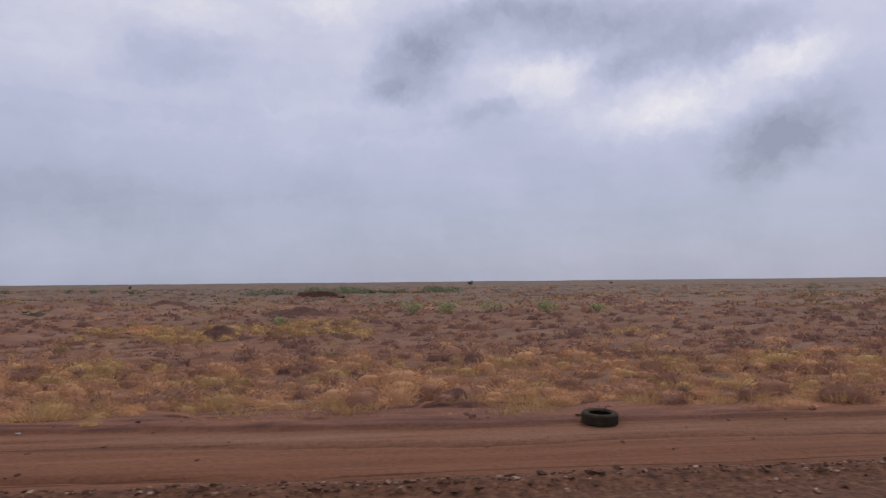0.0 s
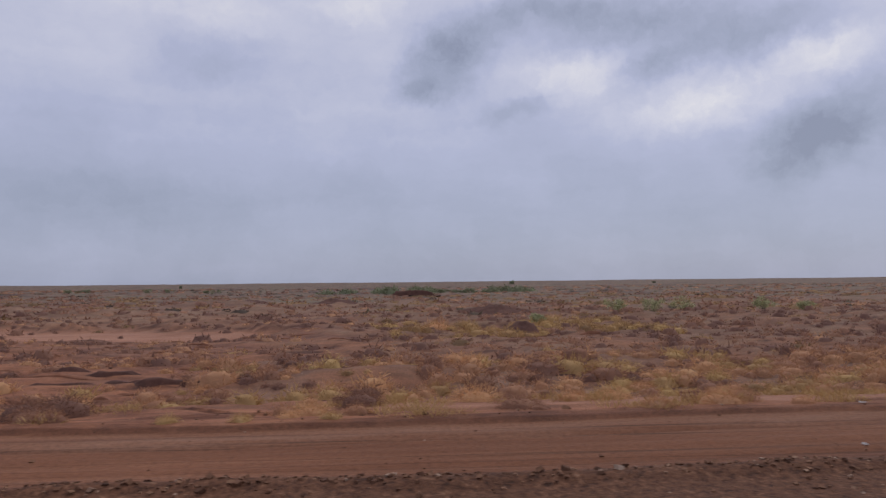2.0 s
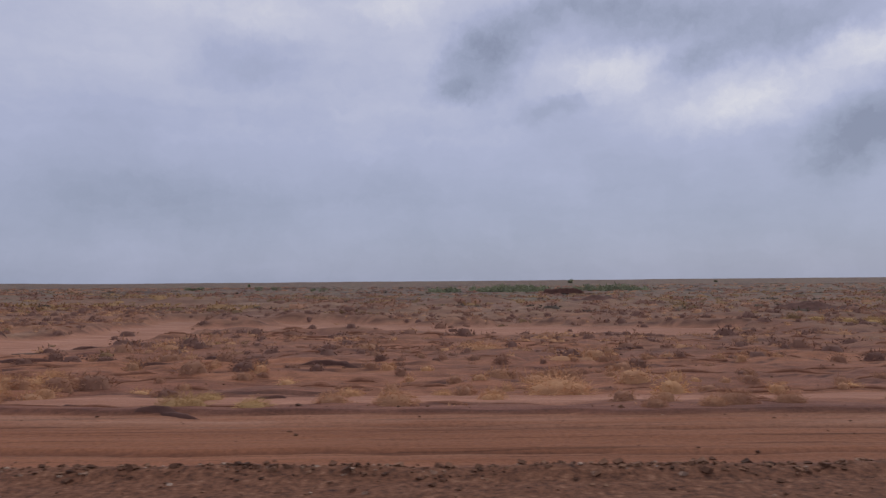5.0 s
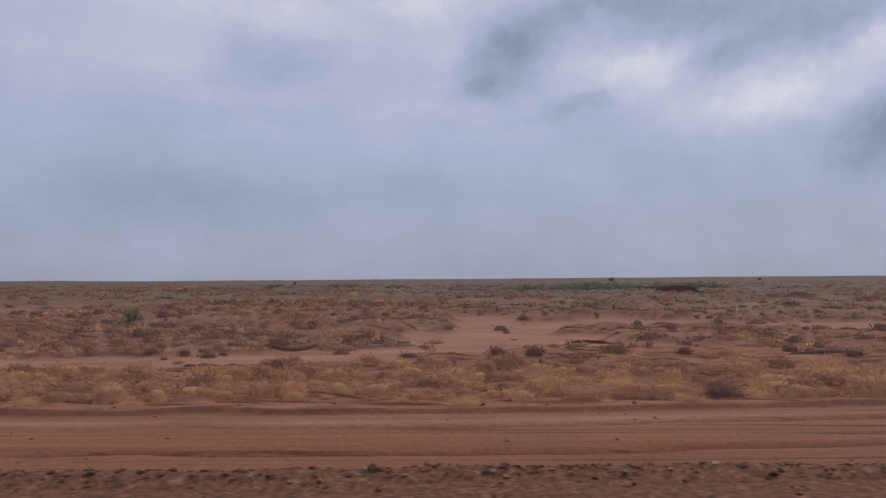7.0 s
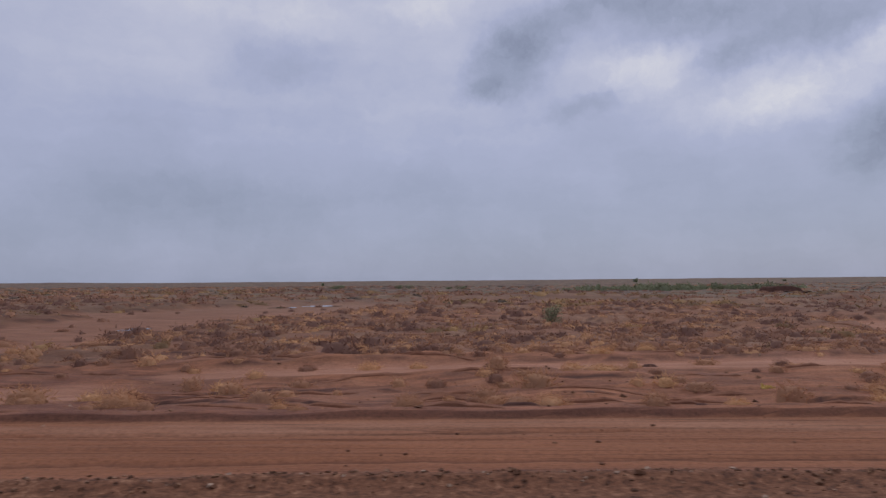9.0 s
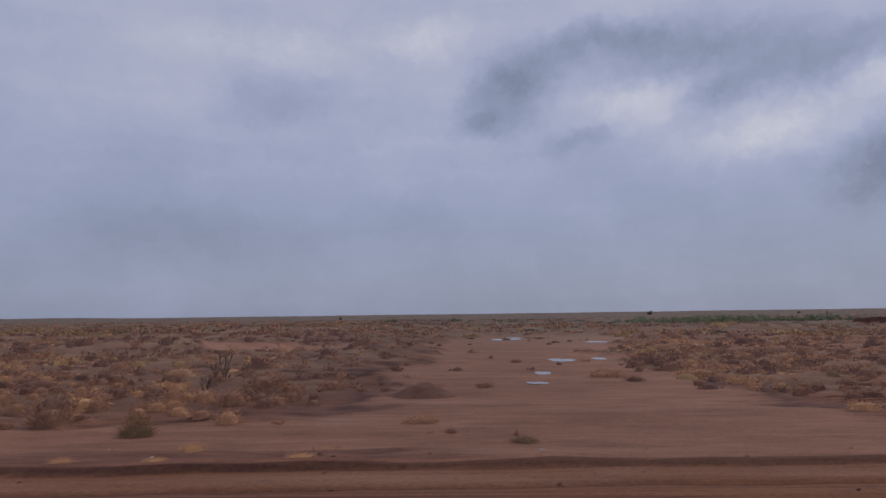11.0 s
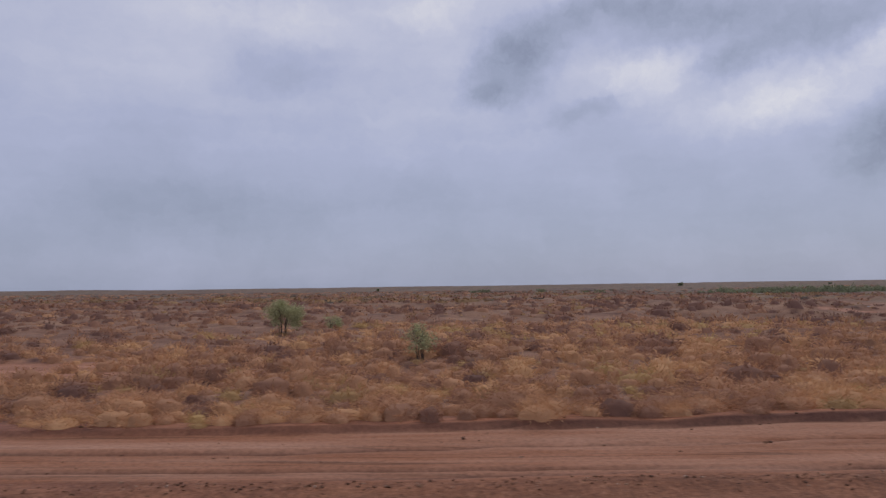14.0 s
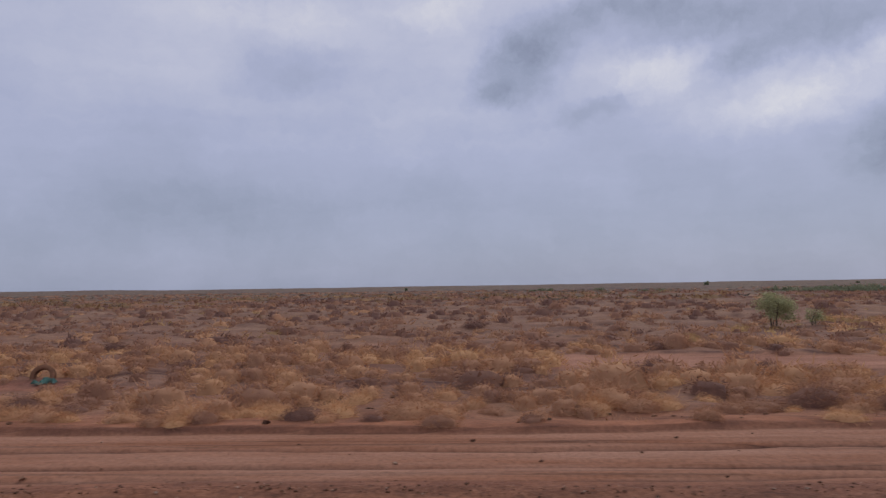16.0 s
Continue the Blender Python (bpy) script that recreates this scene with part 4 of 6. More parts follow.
DARK_SHRUBS_SCRUB = [(-181.6, 24.1, 0.51, 0.35), (-178, 13.1, 0.38, 0.29), (-177.8, 15, 0.3, 0.22), (-177.3, 11.6, 0.23, 0.17), (-176.1, 15.2, 0.48, 0.36), (-175.7, 28.3, 0.49, 0.37), (-175.1, 15.9, 0.41, 0.31), (-174.4, 19.9, 0.34, 0.26), (-172.9, 23.8, 0.55, 0.41), (-172.1, 32.9, 0.64, 0.37), (-171.7, 10.8, 0.25, 0.19), (-171.6, 22.4, 0.39, 0.29), (-170.9, 13.5, 0.35, 0.26), (-170.2, 15.3, 0.54, 0.39), (-170, 19.9, 0.39, 0.31), (-167.6, 26.3, 0.53, 0.4), (-165.9, 17.1, 0.41, 0.3), (-165.8, 31.7, 0.77, 0.58), (-165.3, 22.1, 0.61, 0.43), (-165.2, 14.2, 0.5, 0.4), (-163, 22, 0.54, 0.41), (-161.6, 16.1, 0.39, 0.29), (-161.2, 20.4, 0.43, 0.34), (-159.5, 20.2, 0.41, 0.31)]
DARK_SHRUBS_SCRUB += [(-158.4, 10.4, 0.38, 0.29)]
DARK_SHRUBS_WEST = [(-213.9, 26.6, 0.65, 0.49), (-208.3, 12.9, 0.52, 0.42), (-206.8, 15.8, 0.36, 0.29), (-205.4, 11.9, 0.43, 0.24), (-202.5, 10.8, 0.39, 0.31), (-201.3, 10.5, 0.26, 0.2), (-199.9, 36.4, 0.88, 0.48), (-199.2, 21.1, 0.41, 0.26), (-199.2, 14.4, 0.29, 0.22), (-198.9, 10.8, 0.26, 0.21), (-198.6, 18.3, 0.51, 0.28), (-196.9, 13.4, 0.39, 0.31), (-195.7, 18, 0.75, 0.49), (-195, 19, 0.61, 0.46), (-193, 17.7, 0.3, 0.22), (-192.2, 18.7, 0.48, 0.36), (-190.8, 10.3, 0.29, 0.22), (-190, 14.4, 0.21, 0.16), (-189, 10.3, 0.35, 0.2), (-188.8, 18, 0.69, 0.38), (-188.3, 12.4, 0.22, 0.18), (-187.3, 16, 0.39, 0.31), (-186.8, 10.4, 0.25, 0.2)]
GOLDEN_TUSSOCKS_EAST = [(-28, 27, 0.55, 0.44), (-27.1, 17.5, 0.5, 0.4), (-26.3, 26.6, 0.54, 0.43), (-24.6, 19.1, 0.47, 0.38), (-19.9, 17.5, 0.64, 0.51), (-17.9, 13.6, 0.66, 0.53), (-17.1, 24.2, 1.28, 0.7), (-16.5, 52.4, 1.8, 1.44), (-16.1, 13.1, 0.43, 0.34), (-13.1, 17.8, 0.52, 0.32), (-12.8, 13.8, 0.48, 0.38), (-9.3, 13.2, 0.19, 0.15), (-5.9, 12.1, 0.45, 0.36), (-4.2, 16.9, 0.25, 0.33), (-2.2, 17.2, 0.45, 0.31)]
GOLDEN_TUSSOCKS_MIDDLE = [(-109.7, 21.6, 0.53, 0.42), (-108.2, 21.6, 0.44, 0.35), (-103.7, 19.9, 0.4, 0.32), (-102.8, 19, 0.46, 0.37), (-102.1, 24.1, 0.59, 0.47), (-100.3, 25.2, 0.51, 0.41), (-99.2, 12.8, 0.31, 0.25), (-98.4, 14.2, 0.52, 0.42), (-97.5, 14.8, 0.36, 0.29), (-95.5, 13.1, 0.32, 0.26), (-83.4, 15.3, 0.49, 0.27), (-82.9, 13.4, 0.34, 0.27), (-81.6, 12.6, 0.37, 0.45), (-80.9, 15.8, 0.32, 0.26), (-79.7, 27.4, 0.47, 0.38), (-78.7, 12.6, 0.22, 0.18), (-78.1, 14.7, 0.25, 0.2), (-76.1, 11.9, 0.17, 0.14), (-74.7, 11.6, 0.34, 0.21), (-74.4, 14.1, 0.51, 0.43), (-69.2, 18, 0.87, 0.72), (-67.7, 18.7, 0.61, 0.49), (-63.1, 18.6, 0.83, 0.51), (-62.6, 15.8, 0.38, 0.3)]
GOLDEN_TUSSOCKS_MIDDLE += [(-52.6, 16.4, 0.33, 0.26), (-51.6, 14, 0.4, 0.32), (-50.8, 31.6, 1.27, 0.7)]
GOLDEN_TUSSOCKS_OPENING = [(-140.3, 9.9, 0.24, 0.12), (-138.9, 9.7, 0.23, 0.1), (-136.9, 10.0, 0.28, 0.11)]
GOLDEN_TUSSOCKS_SCRUB = [(-181.3, 10.4, 0.5, 0.33), (-180, 11.9, 0.2, 0.16), (-179.6, 16.8, 0.34, 0.27), (-176.6, 10.7, 0.35, 0.39), (-174.1, 10.5, 0.59, 0.5), (-173.4, 15.8, 0.36, 0.29), (-162.7, 11.2, 0.54, 0.54), (-159.7, 10.9, 0.31, 0.25), (-159.2, 14.8, 0.42, 0.34), (-156.6, 10.7, 0.51, 0.34), (-156, 11.8, 0.38, 0.28), (-155.6, 12.2, 0.39, 0.22), (-154.7, 10.8, 0.31, 0.25), (-153.8, 10.3, 0.23, 0.3), (-153.3, 13.8, 0.51, 0.38), (-149.3, 16.8, 0.46, 0.43), (-145.5, 19.4, 0.35, 0.19)]
GOLDEN_TUSSOCKS_WEST = [(-208.7, 15.2, 0.43, 0.34), (-206.3, 10.9, 0.35, 0.28), (-205, 18.7, 0.53, 0.42), (-204.5, 13.9, 0.34, 0.27), (-204.2, 10.8, 0.4, 0.32), (-203.5, 12.4, 0.38, 0.38), (-196.6, 12.1, 0.54, 0.39), (-194.4, 10.4, 0.43, 0.27), (-193.7, 14.6, 0.81, 0.45), (-193, 9.7, 0.28, 0.2), (-192.8, 10.3, 0.22, 0.22), (-190, 9.9, 0.34, 0.22), (-189.6, 10, 0.23, 0.3), (-188.3, 13.2, 0.78, 0.46), (-185.1, 11.5, 0.48, 0.26)]
GREEN_TUFTS_EAST = [(-57.4, 14.4, 0.46, 0.25), (-57.1, 11.6, 0.65, 0.36), (-55.8, 11.3, 0.45, 0.25), (-35.9, 10.8, 0.24, 0.17), (-34, 10.8, 0.43, 0.24), (-29.2, 10.3, 0.41, 0.3), (-28.4, 10.2, 0.45, 0.34), (-27.8, 10.1, 0.41, 0.31), (-22.8, 10.6, 0.26, 0.21), (-21.7, 10.5, 0.26, 0.21), (-20.4, 10.1, 0.25, 0.2), (-13.9, 17.3, 0.63, 0.38), (-13.3, 21.6, 0.35, 0.42), (-12.6, 21.2, 0.92, 0.51), (-10.6, 18.9, 0.49, 0.49), (-10.3, 13, 0.19, 0.15), (-6.4, 15, 0.72, 0.4), (-4.5, 12.2, 0.44, 0.32), (-4.1, 10.1, 0.22, 0.15)]
GREEN_TUFTS_WEST = [(-191.2, 28.7, 0.66, 0.53), (-187.7, 32.8, 0.75, 0.6), (-181.1, 38.3, 0.66, 0.53), (-179.1, 9.8, 0.22, 0.17), (-173.7, 29, 0.5, 0.4), (-170.9, 26.9, 0.66, 0.53), (-151, 10.2, 0.21, 0.17)]
TAN_SHRUBS = [(-203.8, 25.3, 0.45, 0.45), (-186.6, 19.6, 0.44, 0.48), (-152.2, 9.9, 0.28, 0.21), (-152, 11.6, 0.3, 0.24), (-150.6, 16.9, 0.41, 0.36), (-149.6, 12.1, 0.43, 0.25), (-147.5, 9.8, 0.32, 0.19), (-146.5, 12.4, 0.3, 0.2), (-143.4, 21.2, 0.45, 0.41), (-87.4, 13.2, 0.7, 0.55), (-81, 12.7, 0.18, 0.14), (-73.4, 12.6, 0.55, 0.3), (-49.9, 16.2, 1.16, 0.64), (-33.8, 14.5, 0.47, 0.26), (-33.2, 11, 0.35, 0.19), (-26.8, 10.5, 0.34, 0.24), (-9.5, 22.9, 0.41, 0.37), (-7.2, 15.3, 0.33, 0.27)]


def grow_plants():
    r = np.random.RandomState(17)
    taken = []

    def marked(rows, lo, hi):
        taken.extend((a, b, 0.7 * h) for a, b, h, z in rows)
        return [(a, b, h, z, lo + (hi - lo) * r.rand()) for a, b, h, z in rows]
    plant_things("dry_shrub", NEAR_TWIG, TWIG, marked(DARK_SHRUBS_WEST + DARK_SHRUBS_SCRUB + DARK_SHRUBS_OPENING + DARK_SHRUBS_MIDDLE + DARK_SHRUBS_EAST, 0.68, 0.95),
                 "rounded dark brown cushion shrub on red soil", "shrub", "dark cushion shrubs of the plain")
    plant_things("dry_shrub", NEAR_TWIG, TWIG, marked(BROWN_SHRUBS_WEST + BROWN_SHRUBS_OPENING + BROWN_SHRUBS_SCRUB + BROWN_SHRUBS_MIDDLE + BROWN_SHRUBS_EAST, 0.3, 0.6),
                 "rounded reddish brown twiggy shrub on red soil", "shrub", "brown shrubs of the plain")
    plant_things("dry_shrub", NEAR_TWIG, TWIG, marked(TAN_SHRUBS, 0.0, 0.25),
                 "low domed tan twiggy shrub on red soil", "shrub", "tan shrubs of the plain")
    plant_things("grass_tussock", NEAR_GRASS, GRASS, marked(GOLDEN_TUSSOCKS_WEST + GOLDEN_TUSSOCKS_OPENING + GOLDEN_TUSSOCKS_SCRUB + GOLDEN_TUSSOCKS_MIDDLE + GOLDEN_TUSSOCKS_EAST, 0.02, 0.3),
                 "thick golden dry grass tussock on red soil", "grass", "golden tussocks of the plain")
    plant_things("green_tuft", NEAR_GRASS, OLIVE, marked(GREEN_TUFTS_WEST + GREEN_TUFTS_EAST, 0.05, 0.4),
                 "yellow-green grass tuft on red soil", "grass", "green tufts of the plain")
    plant_things("olive_tuft", NEAR_GRASS[:1], OLIVE, marked([(-142.1, 16.1, 0.6, 0.7), (-133.3, 15.3, 0.43, 0.21)], 0.8, 0.8), "broad dull olive grass tuft on bare ground", "grass", "")
    # the nearest belt
    x, y, r = sow(1, 16000, -222, 22, 10.0, 27.0, 1.1, 0.25)
    h = (0.17 + 0.25 * r.rand(len(x)) + 0.42 * r.rand(len(x)) ** 3) * np.where(x < scrub_edge(y), 1.22, 1.0)
    h = np.minimum(h, 0.2 + 0.4 * (y - far_edge(x)))
    i = spaced(x, y, h, taken, 0.45)
    x, y, h = x[i], y[i], h[i]
    t = tone(x, y, r)
    twig = r.rand(len(x)) + 0.5 * rough(x / 4, y / 3.5, 11, 2) > 0.32
    t = np.clip(t + np.where(twig, 0.16, -0.08), 0, 0.95)
    near = np.argsort((y - far_edge(x)) - 3.0 * h)
    g, w = near[~twig[near]], near[twig[near]]
    tall = h * (0.6 + 0.35 * r.rand(len(x)))
    plant_things("grass_tussock", NEAR_GRASS, GRASS, [(x[i], y[i], h[i], tall[i], t[i]) for i in g[:170]],
                 "dry straw-coloured grass tussock on red soil", "grass", "grass tussocks beside the dirt track")
    plant_things("dry_shrub", NEAR_TWIG, TWIG, [(x[i], y[i], h[i], tall[i], t[i]) for i in w[:150]],
                 "low brown leafless twiggy shrub on red soil", "shrub", "dry shrubs beside the dirt track")
    yellow = (x > -33) & (rough(x / 4 + 9, y / 4, 3, 2) > 0.0)
    a = np.stack([x, y, h * 2, t], 1)
    g, w = g[170:], w[150:]
    scatter("dry_grass", GRASS, BELT_GRASS, a[g[~yellow[g]]], "tawny dry grass tussocks over the desert plain", "grass")
    scatter("yellow_grass", OLIVE, BELT_GRASS, a[g[yellow[g]]], "yellowish dry grass tussocks over the desert plain", "grass")
    scatter("dry_scrub", TWIG, BELT_TWIG, a[w], "low brown twiggy scrub over the desert plain", "scrub")
    # short yellow-green grass beside the track in the east
    r = np.random.RandomState(3)
    gx, gy = -34 + 54 * r.rand(900), 10.6 + 3.4 * r.rand(900)
    keep = (rough(gx / 3, gy / 1.5, 1, 2) > 0.05) & (gy > far_edge(gx) + 0.25)
    scatter("short_green_grass", OLIVE, LOW_GRASS, [(a, b, 0.6 + 0.6 * r.rand(), 0.15 + 0.3 * r.rand()) for a, b in zip(gx[keep], gy[keep])],
            "short yellow-green grass at the track's edge", "grass")
    # small growth between the tussocks
    r = np.random.RandomState(21)
    x, y = -230 + 262 * r.rand(12000), 10.2 + 20 * r.rand(12000)
    keep = r.rand(len(x)) < (0.1 + 0.7 * growth(x, y)) * (y > far_edge(x) + 0.15) * (1 - 0.85 * clay_mask(x, y)) * smooth(-0.25, 0.15, rough(x / 1.6, y / 1.4, 5, 2))
    x, y = x[keep], y[keep]
    scatter("sparse_grass", GRASS, SMALL_GRASS, np.stack([x, y, 0.6 + 0.9 * r.rand(len(x)), np.clip(tone(x, y, r) + 0.15, 0, 1)], 1), "short sparse dry grass on the soil", "grass")
    # thicker yellow grass of the eastern stretch, near and further off
    r = np.random.RandomState(44)
    x, y = np.r_[-33 + 60 * r.rand(1900), -22 + 22 * r.rand(230)], np.r_[13.0 + 13 * r.rand(1900) ** 1.1, 46 + 18 * r.rand(230)]
    keep = (rough(x / 3.4, y / 2.6, 2, 2) > -0.12) & ((x > -23 - 0.35 * (y - 18) + 2 * wave(x / 4, y / 3, 2)) | (y > 40)) & (clay_mask(x, y) < 0.4) & (y > far_edge(x) + 0.9)
    x, y = x[keep], y[keep]
    h = 0.3 + 0.42 * r.rand(len(x)) ** 1.7 + 0.4 * smooth(15, 20, y) * r.rand(len(x)) + 0.15 * (y > 40)
    i = spaced(x, y, h, taken, 0.46)
    x, y, h = x[i], y[i], h[i]
    t = np.clip(0.36 + 0.8 * rough(x / 4, y / 3, 8, 2) + r.normal(0, 0.16, len(x)), 0, 0.95)
    olive = (rough(x / 5, y / 3.5, 10, 2) > 0.12) | (y > 40)
    a = np.stack([x, y, h * 2, t], 1)
    scatter("tall_grass", GRASS, BELT_GRASS, a[~olive], "thick golden brown grass tussocks on the plain", "grass")
    scatter("tall_yellow_grass", OLIVE, BELT_GRASS, a[olive], "thick olive yellow grass tussocks on the plain", "grass")
    # golden and brown mounds of the belt before the clay
    r = np.random.RandomState(45)
    x, y = -92 + 31 * r.rand(700), 12.2 + 7.0 * r.rand(700)
    keep = (rough(x / 3.0, y / 2.2, 2, 2) > -0.2) & (np.hypot(x + 93.8, y - 17.2) > 3.0) & (y > far_edge(x) + 0.9)
    x, y = x[keep], y[keep]
    h = 0.24 + 0.5 * r.rand(len(x)) ** 1.7
    i = spaced(x, y, h, taken, 0.48)
    x, y, h = x[i], y[i], h[i]
    gold = r.rand(len(x)) < 0.55
    a = np.stack([x, y, h * 2, np.where(gold, 0.05 + 0.35 * r.rand(len(x)), 0.15 + 0.5 * r.rand(len(x)))], 1)
    scatter("belt_grass", GRASS, BELT_GRASS, a[gold], "golden grass mounds on red soil", "grass")
    scatter("belt_scrub", TWIG, BELT_TWIG, a[~gold], "reddish brown scrub mounds on red soil", "scrub")
    # the thicket of grass mounds and bushes
    r = np.random.RandomState(46)
    x, y = -188 + 36 * r.rand(4200), 10.2 + 30 * r.rand(4200) ** 1.25
    keep = (r.rand(len(x)) < thicket(x, y)) & (y > far_edge(x) + 0.25)
    x, y = x[keep], y[keep]
    h = np.minimum(0.26 + 0.5 * r.rand(len(x)) ** 1.6, 0.16 + 0.6 * (y - far_edge(x)))
    i = spaced(x, y, h, taken, 0.5)
    x, y, h = x[i], y[i], h[i]
    t = np.clip(0.3 + 0.5 * rough(x / 4, y / 3, 8, 2) + r.normal(0, 0.12, len(x)), 0.0, 0.9)
    kind = r.rand(len(x)) + 0.5 * rough(x / 3.5, y / 3, 6, 2)
    t = np.where(kind >= 0.7, np.clip(t + 0.25, 0.25, 0.95), t - 0.06) + 0.16 * smooth(-167, -158, x)
    a, close = np.stack([x, y, h * 2.1, t], 1), y < 23
    for mat, kin, near, far, label in ((GRASS, kind < 0.5, BELT_GRASS, MID_GRASS, "golden tawny grass mounds growing close together"), (OLIVE, (kind >= 0.5) & (kind < 0.7), BELT_GRASS, MID_GRASS, "olive tan grass mounds growing close together"),
                                       (TWIG, kind >= 0.7, BELT_TWIG, MID_TWIG, "brown twiggy bushes growing close together")):
        name = "thicket_scrub" if mat == TWIG else "thicket_grass"
        scatter(name, mat, near, a[kin & close], label, "scrub" if mat == TWIG else "grass")
        scatter(name, mat, far, a[kin & ~close], label, "scrub" if mat == TWIG else "grass")
    # middle distance
    x, y, r = sow(7, 26000, -222, 22, 25.0, 85.0, 1.0, 0.66)
    h = 0.15 + 0.3 * r.rand(len(x)) + 0.6 * r.rand(len(x)) ** 3
    i = spaced(x, y, h, taken, 0.4)
    x, y, h = x[i], y[i], h[i]
    t = tone(x, y, r)
    twig = r.rand(len(x)) + 0.6 * rough(x / 5, y / 4, 11, 2) > 0.3
    t = np.clip(t + np.where(twig, 0.2, 0.14), 0, 0.95)
    green = (~twig) & (rough(x / 9 + 40, y / 7, 3, 2) > 0.25)
    a = np.stack([x, y, h * 2, t], 1)
    far = y > 45
    scatter("dry_grass", GRASS, MID_GRASS, a[~twig & ~green & ~far], "tawny dry grass clumps across the plain", "grass")
    scatter("dry_grass", GRASS, LOW_TUFT, a[~twig & ~green & far], "tawny dry grass clumps further across the plain", "grass")
    scatter("yellow_grass", OLIVE, MID_GRASS, a[green], "yellowish green grass patches across the plain", "grass")
    scatter("dry_scrub", TWIG, MID_TWIG, a[twig & ~far], "dark brown scrub clumps across the plain", "scrub")
    scatter("dry_scrub", TWIG, LOW_TWIG, a[twig & far], "dark brown scrub clumps further across the plain", "scrub")
    # the close scrub west of the dry wash, and thinner bands east of it
    r = np.random.RandomState(71)
    x, y = np.r_[-131 + 56 * r.rand(3600), -67 + 44 * r.rand(1500)], np.r_[24.5 + 55 * r.rand(3600) ** 1.15, 25 + 50 * r.rand(1500)]
    band = rough(x / 12, y / 4, 3, 3)
    keep = (clay_mask(x, y) < 0.25) & np.where(x < -70, band > -0.2, band > 0.12)
    x, y = x[keep], y[keep]
    h = 0.25 + 0.4 * r.rand(len(x)) ** 1.5
    i = spaced(x, y, h, taken, 0.4)
    x, y, h = x[i], y[i], h[i]
    t = np.clip(0.5 + 0.5 * rough(x / 6, y / 5, 9, 2) + r.normal(0, 0.14, len(x)), 0.05, 0.95)
    twig = t + 0.25 * r.normal(0, 1, len(x)) > 0.5
    a = np.stack([x, y, h * 2, t], 1)
    scatter("wash_scrub", TWIG, MID_TWIG, a[twig], "close brown scrub beside the dry wash", "scrub")
    scatter("wash_grass", GRASS, MID_GRASS, a[~twig], "close tawny grass beside the dry wash", "grass")
    # the green growth of a distant hollow
    r = np.random.RandomState(12)
    hx = -62 + 108 * r.rand(1100)
    hx = hx[(rough(hx / 14, hx * 0 + 3.3, 4, 2) > -0.12) & (r.rand(1100) < np.interp(hx, [-62, -32, -22, 18, 30], [0.06, 0.12, 1.0, 1.0, 0.4]))]
    n = len(hx)
    hy = 300 + 110 * r.rand(n) + 0.1 * hx
    a = np.stack([hx, hy, 1.6 + 4.2 * r.rand(n) ** 2.5, 0.1 + 0.6 * r.rand(n)], 1)
    scatter("far_green_growth", FAR_LEAF, FAR_SHRUB, a, "low green growth in a distant hollow of the plain", "scrub")
    # bands of scrub on the hummocks beyond
    r = np.random.RandomState(77)
    y = 75 + 150 * r.rand(6800) ** 1.3
    x = -235 - 0.72 * y + (270 + 1.44 * y) * r.rand(6800)
    keep = (rough(x / 26, y / 9, 4, 3) > np.where(x < -55, -0.14, 0.0)) & (clay_mask(x, y) < 0.3)
    x, y = x[keep], y[keep]
    t = np.clip(0.78 + 0.3 * rough(x / 15, y / 9, 8, 2) + r.normal(0, 0.08, len(x)), 0.5, 0.98)
    a = np.stack([x, y, 0.9 + 1.9 * r.rand(len(x)) ** 2, t], 1)
    olive = rough(x / 30 + 7, y / 14, 10, 2) > 0.0
    scatter("hummock_scrub", TWIG, FAR_CLUMP, a[~olive], "dark brown scrub on distant low hummocks", "scrub")
    scatter("hummock_grass", OLIVE, FAR_CLUMP, a[olive], "dull tawny grass on distant low hummocks", "grass")
    # far off
    x, y, r = sow(9, 19000, -222, 22, 80.0, 700.0, 1.6, 0.75)
    t, s = np.clip(tone(x, y, r) + 0.2, 0.45, 1), (0.6 + 0.6 * r.rand(len(x)) + 0.8 * r.rand(len(x)) ** 4) * (1 + y / 400)
    pick = r.rand(len(x))
    a = np.stack([x, y, s, t], 1)
    scatter("far_grass", GRASS, FAR_CLUMP, a[pick < 0.1], "distant tawny grass clumps on the plain", "grass")
    scatter("far_scrub", TWIG, FAR_CLUMP, a[(pick >= 0.1) & (pick < 0.8)], "distant dark scrub on the plain", "scrub")
    scatter("far_green_scrub", DULL_GRASS, FAR_CLUMP, a[pick >= 0.8], "distant dull green scrub on the plain", "scrub")


grow_plants()


